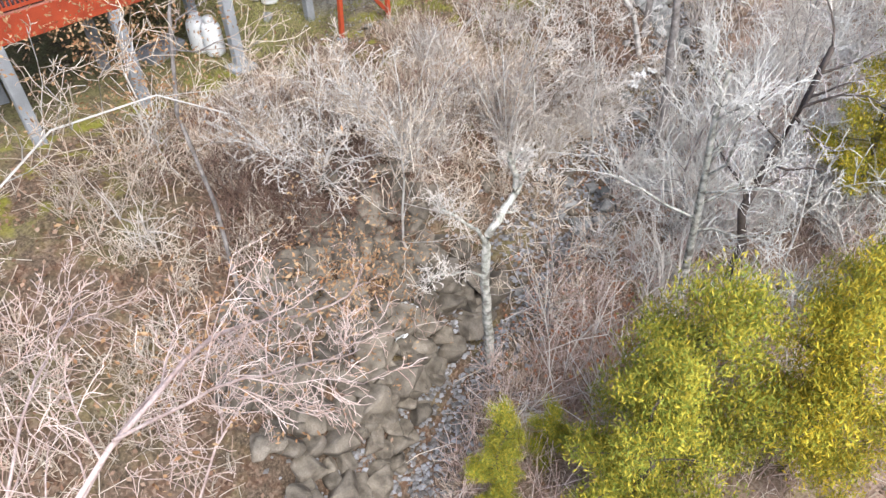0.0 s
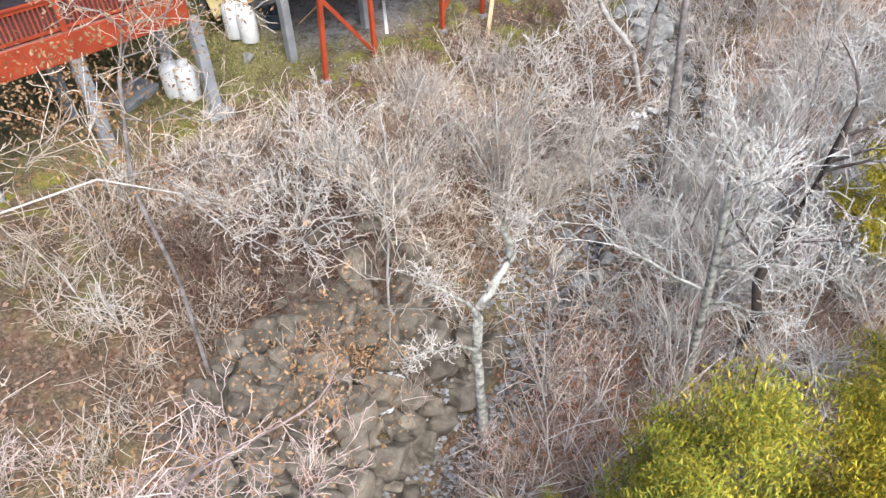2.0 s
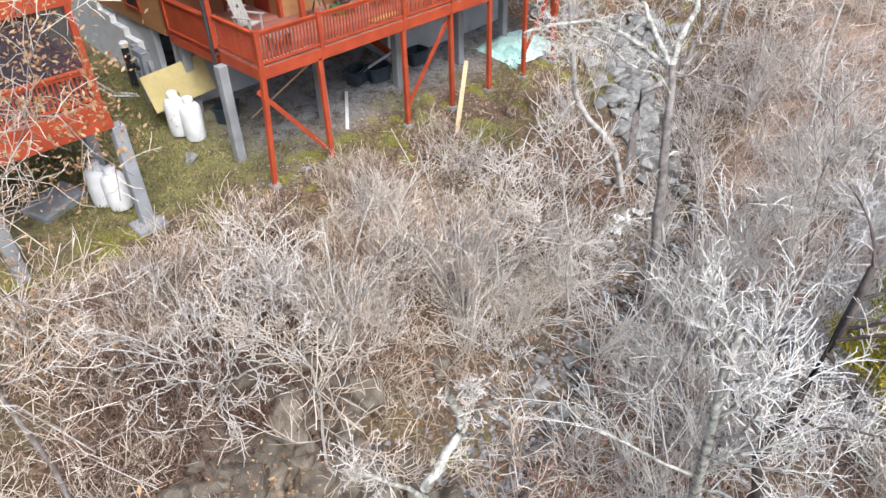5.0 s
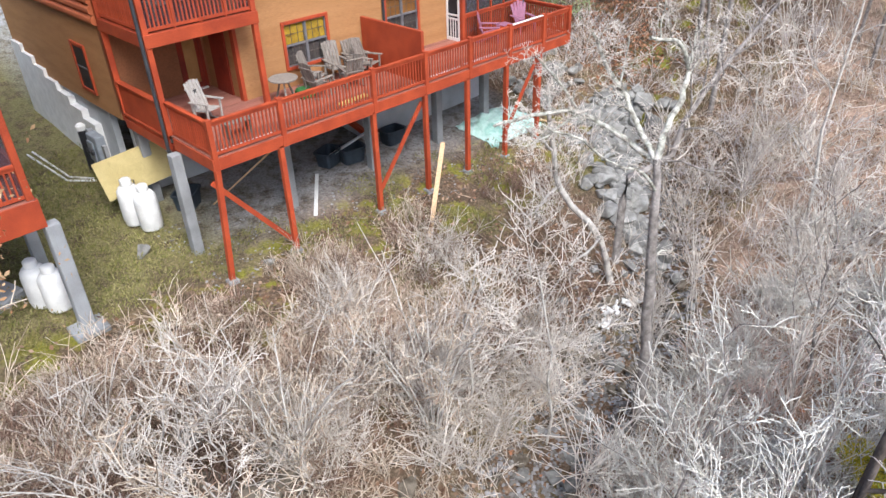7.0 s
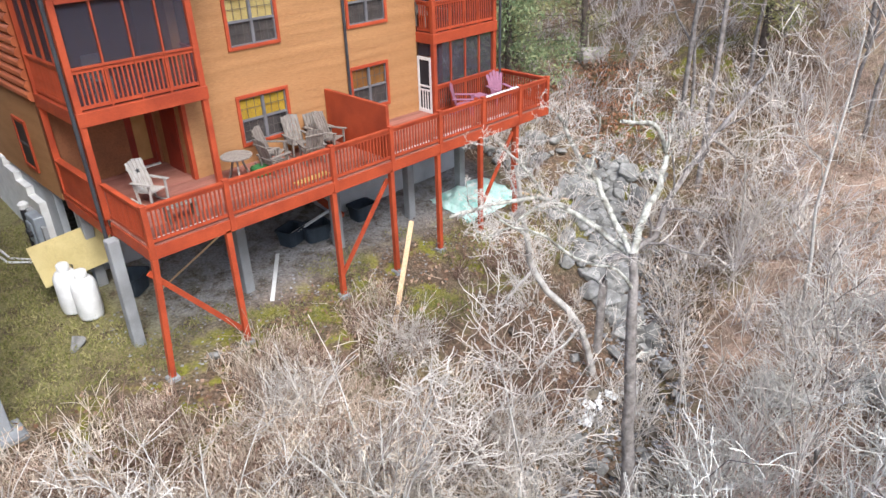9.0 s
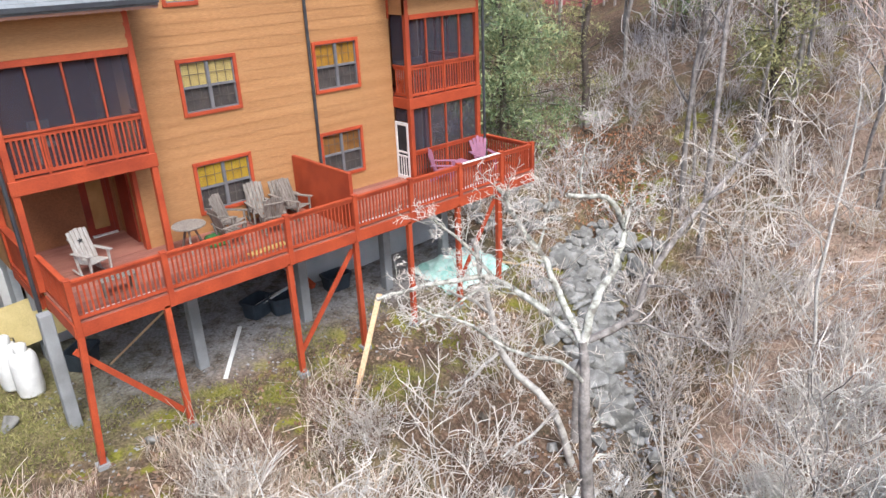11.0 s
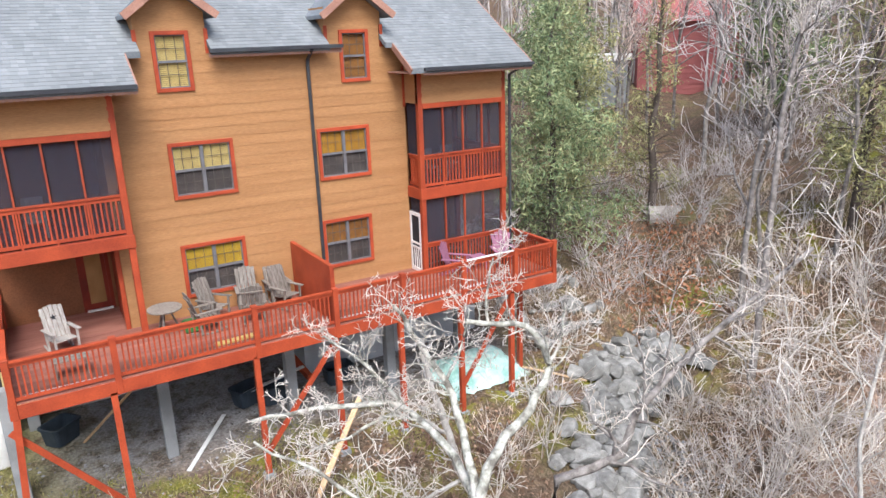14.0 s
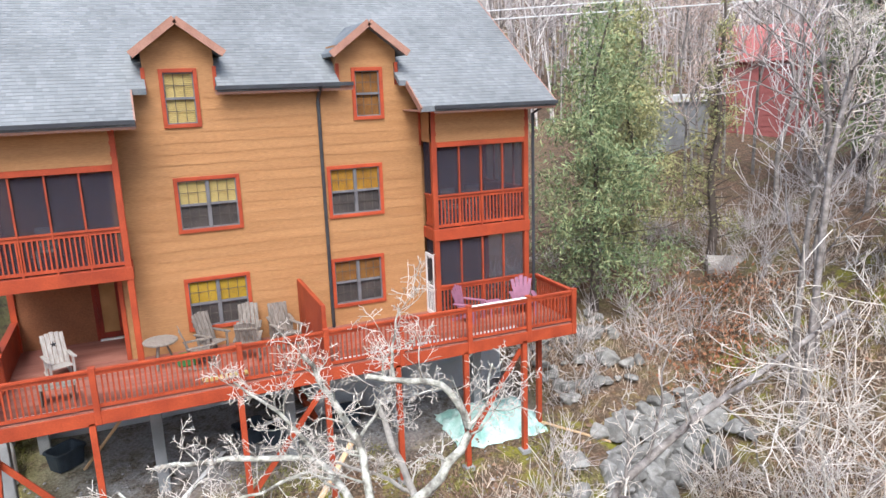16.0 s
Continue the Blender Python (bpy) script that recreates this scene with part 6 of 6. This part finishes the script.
for _ in range(1100):
    x, y = r8.uniform(-20, 24), r8.uniform(-24, -3)
    if clear(x, y):
        continue
    d = np.array((r8.normal(), r8.normal(), 0.12))
    ln = r8.uniform(0.4, 1.8)
    a = np.array((x, y, ground_z(x, y) + 0.06))
    e = a + unit(d) * ln
    e[2] = ground_z(e[0], e[1]) + r8.uniform(0.05, 0.35)
    sticks.append((np.array([a, (a + e) / 2 + r8.normal(0, 0.05, 3), e]), r8.uniform(0.006, 0.017) * np.array((1, 0.9, 0.6)), 4, 0))
tagged(new("fallen_sticks", tubes_mesh("fallen_sticks", sticks, [TWIG_TAN])), "fallen sticks and deadwood on the slopes", "deadwood", kind="stuff")
LITTER = island_mat("leaf_litter", [(0.16, 0.09, 0.05), (0.28, 0.18, 0.12), (0.38, 0.27, 0.19), (0.22, 0.12, 0.075)], 0.9, 0.3)
pts = []
for _ in range(9000):
    x, y = r8.uniform(-20, 24), r8.uniform(-24, -2.5)
    if clear(x, y) and (x < -5 or x > 9):
        continue
    pts.append((x, y, ground_z(x, y) + 0.03))
blades("leaf_litter", pts, 0.13, r8, LITTER, "brown fallen leaves on the ground", "leaves", per=3, aspect=0.7, jitter=0.15)
RUST = island_mat("rusty_leaves", [(0.30, 0.12, 0.06), (0.42, 0.20, 0.11), (0.36, 0.22, 0.14)], 0.9, 0.3)
pts = []
for cx, cy, sp, n in ((18.6, -1.6, 1.1, 500), (21.0, 1.0, 1.2, 400), (-4.5, -16.0, 1.8, 500), (3.0, -15.5, 2.0, 400)):
    for _ in range(n):
        x, y = r8.normal(cx, sp), r8.normal(cy, sp)
        pts.append((x, y, ground_z(x, y) + 0.06))
blades("rusty_leaf_drift", pts, 0.14, r8, RUST, "drift of rusty fallen leaves on the slope", "leaves", per=4, aspect=0.7, jitter=0.15)
GRASS = island_mat("rough_grass", [(0.10, 0.11, 0.025), (0.22, 0.22, 0.07), (0.34, 0.30, 0.14), (0.15, 0.15, 0.035)], 0.9, 0.3)
pts = []
while len(pts) < 9000:
    x, y = r8.uniform(-9, 12), r8.uniform(-6, 7)
    if noise.noise((x * 0.5, y * 0.5, 12)) > (-0.35 if x < -3.2 else 0.06 if y < -1.2 else 0.5):
        if (x < -3.4 and y > -2.6) or (x >= -3.4 and y < -0.2):
            pts.append((x, y, ground_z(x, y)))
blades("grass", pts, 0.14, r8, GRASS, "short mossy grass and dry tufts round the posts", "grass", droop=-1.3, per=4, aspect=0.16, jitter=0.08)


# ---- evergreens ----
CEDAR = island_mat("yellow_green_cedar", [(0.12, 0.16, 0.025), (0.30, 0.33, 0.05), (0.60, 0.46, 0.05), (0.20, 0.25, 0.04)], 0.7, 0.45)
CEDAR_GOLD = island_mat("golden_cedar", [(0.15, 0.18, 0.025), (0.38, 0.35, 0.04), (0.64, 0.45, 0.035), (0.23, 0.26, 0.035)], 0.7, 0.45)
PINE = island_mat("green_pine", [(0.11, 0.17, 0.085), (0.22, 0.29, 0.15), (0.38, 0.40, 0.20), (0.16, 0.23, 0.11)], 0.75, 0.35)


PINE_OLIVE = island_mat("olive_hemlock", [(0.19, 0.20, 0.10), (0.33, 0.33, 0.16), (0.46, 0.43, 0.20), (0.25, 0.26, 0.13)], 0.75, 0.3)


def ground_top(x, y, z):
    """Height of a tree whose tip stands at z."""
    return z - ground_z(x, y)


def evergreen(name, label, x, y, h, rad, seed, mtl, sprays, size, gap=0.0, group="evergreens", twist=1.0, lean=0.1, per=9):
    """Trunk, drooping limbs and a crown of many small sprays with gaps."""
    r = np.random.default_rng(seed)
    t = thing(name, label, "evergreen tree", on_ground(x, y), group)
    out = [(np.array([(r.normal(0, 0.04 * k), r.normal(0, 0.04 * k), h * k / 6) for k in range(7)]), 0.017 * h * np.linspace(1, 0.15, 7), 7, 0)]
    o = new("trunk", tubes_mesh("trunk", out, [BARK_DARK]))
    o.parent = t
    limbs, tips = [], []
    n = int(h * 9)
    for k in range(n):
        u = 0.12 + 0.88 * (k + r.random()) / n
        reach = rad * (1 - u) ** 0.55 * r.uniform(0.55, 1.2) + 0.15
        a = r.uniform(0, 2 * math.pi)
        d = np.array((math.cos(a), math.sin(a), r.uniform(-0.05, 0.45) * twist))
        line = wander(r, np.array((0, 0, h * u)), d, reach, 6, 0.12, 0.02)
        limbs.append((line, 0.022 * reach / rad * np.linspace(1.3, 0.4, 6), 4, 1))
        m = max(2, int(sprays * reach / rad))
        w = r.beta(2.2, 1.3, m) * 5
        i = np.minimum(w.astype(int), 4)
        q = line[i] + (line[i + 1] - line[i]) * (w - i)[:, None] + r.normal(0, 0.10 * rad, (m, 3)) * np.array((1, 1, 0.7))
        if r.random() > gap:
            tips += q.tolist()
    o = tagged(new("branchwork", tubes_mesh("branchwork", limbs, [BARK_DARK])), kind="stuff")
    o.parent = t
    blades("crown", tips, size, r, mtl, "", "", parent=t, droop=lean, per=per, aspect=0.2, jitter=size * 0.8)
    return t


evergreen("cedar", "yellow-green cedar on the bank close to the path", -7.9, -20.0, 6.4, 2.1, 61, CEDAR, 110, 0.12, 0.15, lean=-1.6, per=13)
evergreen("cedar", "green cedar with an uneven top", -9.4, -19.9, 5.8, 1.5, 62, CEDAR, 100, 0.12, 0.15, lean=-1.6, per=13)
evergreen("cedar", "golden-yellow cedar on the bank", -6.4, -21.8, 6.0, 2.0, 63, CEDAR_GOLD, 110, 0.12, 0.15, lean=-1.6, per=13)
evergreen("cedar", "small light green cedar beside the creek", -10.5, -17.2, ground_top(-10.5, -17.2, -4.6), 0.6, 64, CEDAR, 60, 0.08, 0.1, lean=-1.8, per=18)
evergreen("cedar", "low light green cedar beside the creek", -8.8, -17.3, ground_top(-8.8, -17.3, -6.2), 0.7, 74, CEDAR, 60, 0.08, 0.1, lean=-1.8, per=18)
evergreen("cedar", "olive cedar at the wood's edge", 1.6, -19.2, 7.5, 1.6, 65, CEDAR_GOLD, 70, 0.11, 0.25, lean=-1.3, per=14)
evergreen("cedar", "dull green cedar low on the bank", -2.6, -21.6, 3.8, 1.6, 66, CEDAR, 60, 0.11, 0.1, lean=-1.3, per=14)
evergreen("hemlock", "tall green hemlock with drooping limbs beside the house", 16.7, 3.0, 11.6, 3.7, 67, PINE, 46, 0.24, 0.22, twist=0.25, lean=0.7, per=9)
evergreen("hemlock", "olive-green hemlock behind the first", 20.2, 5.4, 11.4, 3.0, 68, PINE_OLIVE, 36, 0.26, 0.3, twist=0.25, lean=0.7, per=8)
evergreen("pine", "slim dark pine with a bare lower trunk", 22.8, 3.2, 12.4, 1.3, 69, PINE_OLIVE, 12, 0.2, 0.5)
evergreen("pine", "olive pine on the far slope", 24.0, -5.5, 11.0, 2.0, 70, PINE_OLIVE, 16, 0.26, 0.4)
evergreen("pine", "distant pine on the slope", 33.0, 4.0, 13.0, 3.2, 71, PINE, 24, 0.3, 0.3)
evergreen("pine", "distant pine behind the house", 27.0, 16.0, 13.0, 3.2, 72, PINE, 24, 0.3, 0.3)

# ---- far woods ----
VARIANTS = []
for k in range(6):
    rg = np.random.default_rng(300 + k)
    out = []
    h = rg.uniform(10, 13)
    line = np.array([(rg.normal(0, 0.18) * u * 3, rg.normal(0, 0.18) * u * 3, h * u) for u in np.linspace(0, 1, 6)])
    fork(rg, out, line, 0.10, 0, {**SPEC, "count": (11, 6, 4), "start": (0.3, 0.2, 0.1), "ratio": (0.36, 0.5, 0.55), "wiggle": 0.2, "up": 0.3})
    wood = tubes_mesh("far_trunk", [o for o in out if o[3] <= 1], [BARK_GREY], least=0.012)
    twig = tubes_mesh("far_crown", [o for o in out if o[3] > 1], [TWIG_GREY if k % 3 else TWIG_PINK], least=0.012)
    VARIANTS.append((wood, twig))
rf = random.Random(91)
spots = []
while len(spots) < 230:
    x, y = rf.uniform(10, 75), rf.uniform(-45, 45)
    near = math.hypot(x, y + 18)
    if near < 22 or (x < 16 and y > -16) or (y > 18 and x < 22) or (x < 27 and y > -3):
        continue
    if math.hypot(x - 45, y - 20) < 7:
        continue
    if rf.random() < 20.0 / near:
        spots.append((x, y))
for x, y in spots + [(rf.uniform(-4, 14), rf.uniform(-30, -21)) for _ in range(8)]:
    k = rf.randrange(6)
    t = thing("tree", "bare grey woodland tree on the slope", "bare tree", on_ground(x, y), "woodland trees")
    s = rf.uniform(0.8, 1.25)
    t.rotation_euler, t.scale = (0, 0, rf.uniform(0, 6.28)), (s, s, s)
    for nm, me in zip(("trunk", "crown"), VARIANTS[k]):
        o = new(nm, me)
        o.parent = t
rb = np.random.default_rng(95)
far = []
for _ in range(3600):
    a, d = rb.uniform(-0.35, 2.0), rb.uniform(55, 190)
    x, y = d * math.sin(a) - 2, d * math.cos(a) - 18
    g = ground_z(x, y)
    h = rb.uniform(7, 14)
    p = np.array((x, y, g))
    far.append((wander(rb, p, np.array((0, 0, 1.0)), h, 4, 0.06, 0.05), rb.uniform(0.06, 0.14) * np.linspace(1, 0.3, 4), 3, 0))
    for _ in range(5):
        far.append((wander(rb, p + np.array((0, 0, h * rb.uniform(0.3, 0.9))), np.array((rb.normal(), rb.normal(), 1.1)), h * 0.35, 3, 0.2, 0), 0.05 * np.array((1, 0.7, 0.4)), 3, 1))
tagged(new("far_woods", tubes_mesh("far_woods", far, [TWIG_GREY])), "distant bare woods on the hillside", "woods", kind="stuff")

# ---- distant buildings and wires ----
BARN_RED = mat("faded_red_cladding", (0.38, 0.13, 0.12), (0.30, 0.10, 0.095), 0.6, 0.8)
b = thing("house", "faded red building far behind the trees", "house", (46, 21.5, 0))
gb = ground_z(46, 21.5)
b.rotation_euler = (0, 0, radians(-40))
part("wall", boxes((-4, 4, -3, 3, gb - 1, 8.0)), BARN_RED, b)
for k in range(14):
    part("cladding_board", boxes((-4.02, 4.02, -3.06, -3.0, 8.0 - (k + 1) * 0.4, 8.0 - k * 0.4 - 0.05)), BARN_RED, b)
bm = bmesh.new()
for p in (((-4.4, -3.5, 7.9), (4.4, -3.5, 7.9), (4.4, 0, 10.6), (-4.4, 0, 10.6)), ((-4.4, 3.5, 7.9), (4.4, 3.5, 7.9), (4.4, 0, 10.6), (-4.4, 0, 10.6))):
    bm.faces.new([bm.verts.new(q) for q in p])
part("roof", bm, BARN_RED, b)
s = thing("shed", "low white-roofed shed far behind the pines", "shed", (35, 20.5, 0))
part("roof", boxes((-2.6, 2.6, -1.4, 1.4, 5.3, 5.75)), WHITE, s)
part("wall", boxes((-2.4, 2.4, -1.2, 1.2, ground_z(35, 20.5) - 1, 5.3)), CONCRETE, s)
for dz, dy in ((0.0, 0.0), (0.5, 1.0)):
    pts = [(23.4 + 6.3 * k, 7.3 + dy - 7.0 * k, 10.1 + dz + 0.02 * (k - 0.5) ** 2) for k in (-9, -6, -4, -2, -1, 0, 1, 2, 4, 6, 9)]
    tagged(mesh_ob("power_line", tube(bmesh.new(), pts, 0.03, 5), WHITE), "thin pale power line strung above the woods", "cable", "power lines")
culv = mesh_ob("culvert", lathe(bmesh.new(), [(0.5, 0), (0.5, 1.5), (0.42, 1.5), (0.42, 0.1)], 16), PALEWOOD)
culv.matrix_world = pose(22.48, 3.04, ground_z(22.48, 3.04) + 0.3, 90, 0, 55)
tagged(culv, "pale tan culvert pipe end in the slope", "pipe")
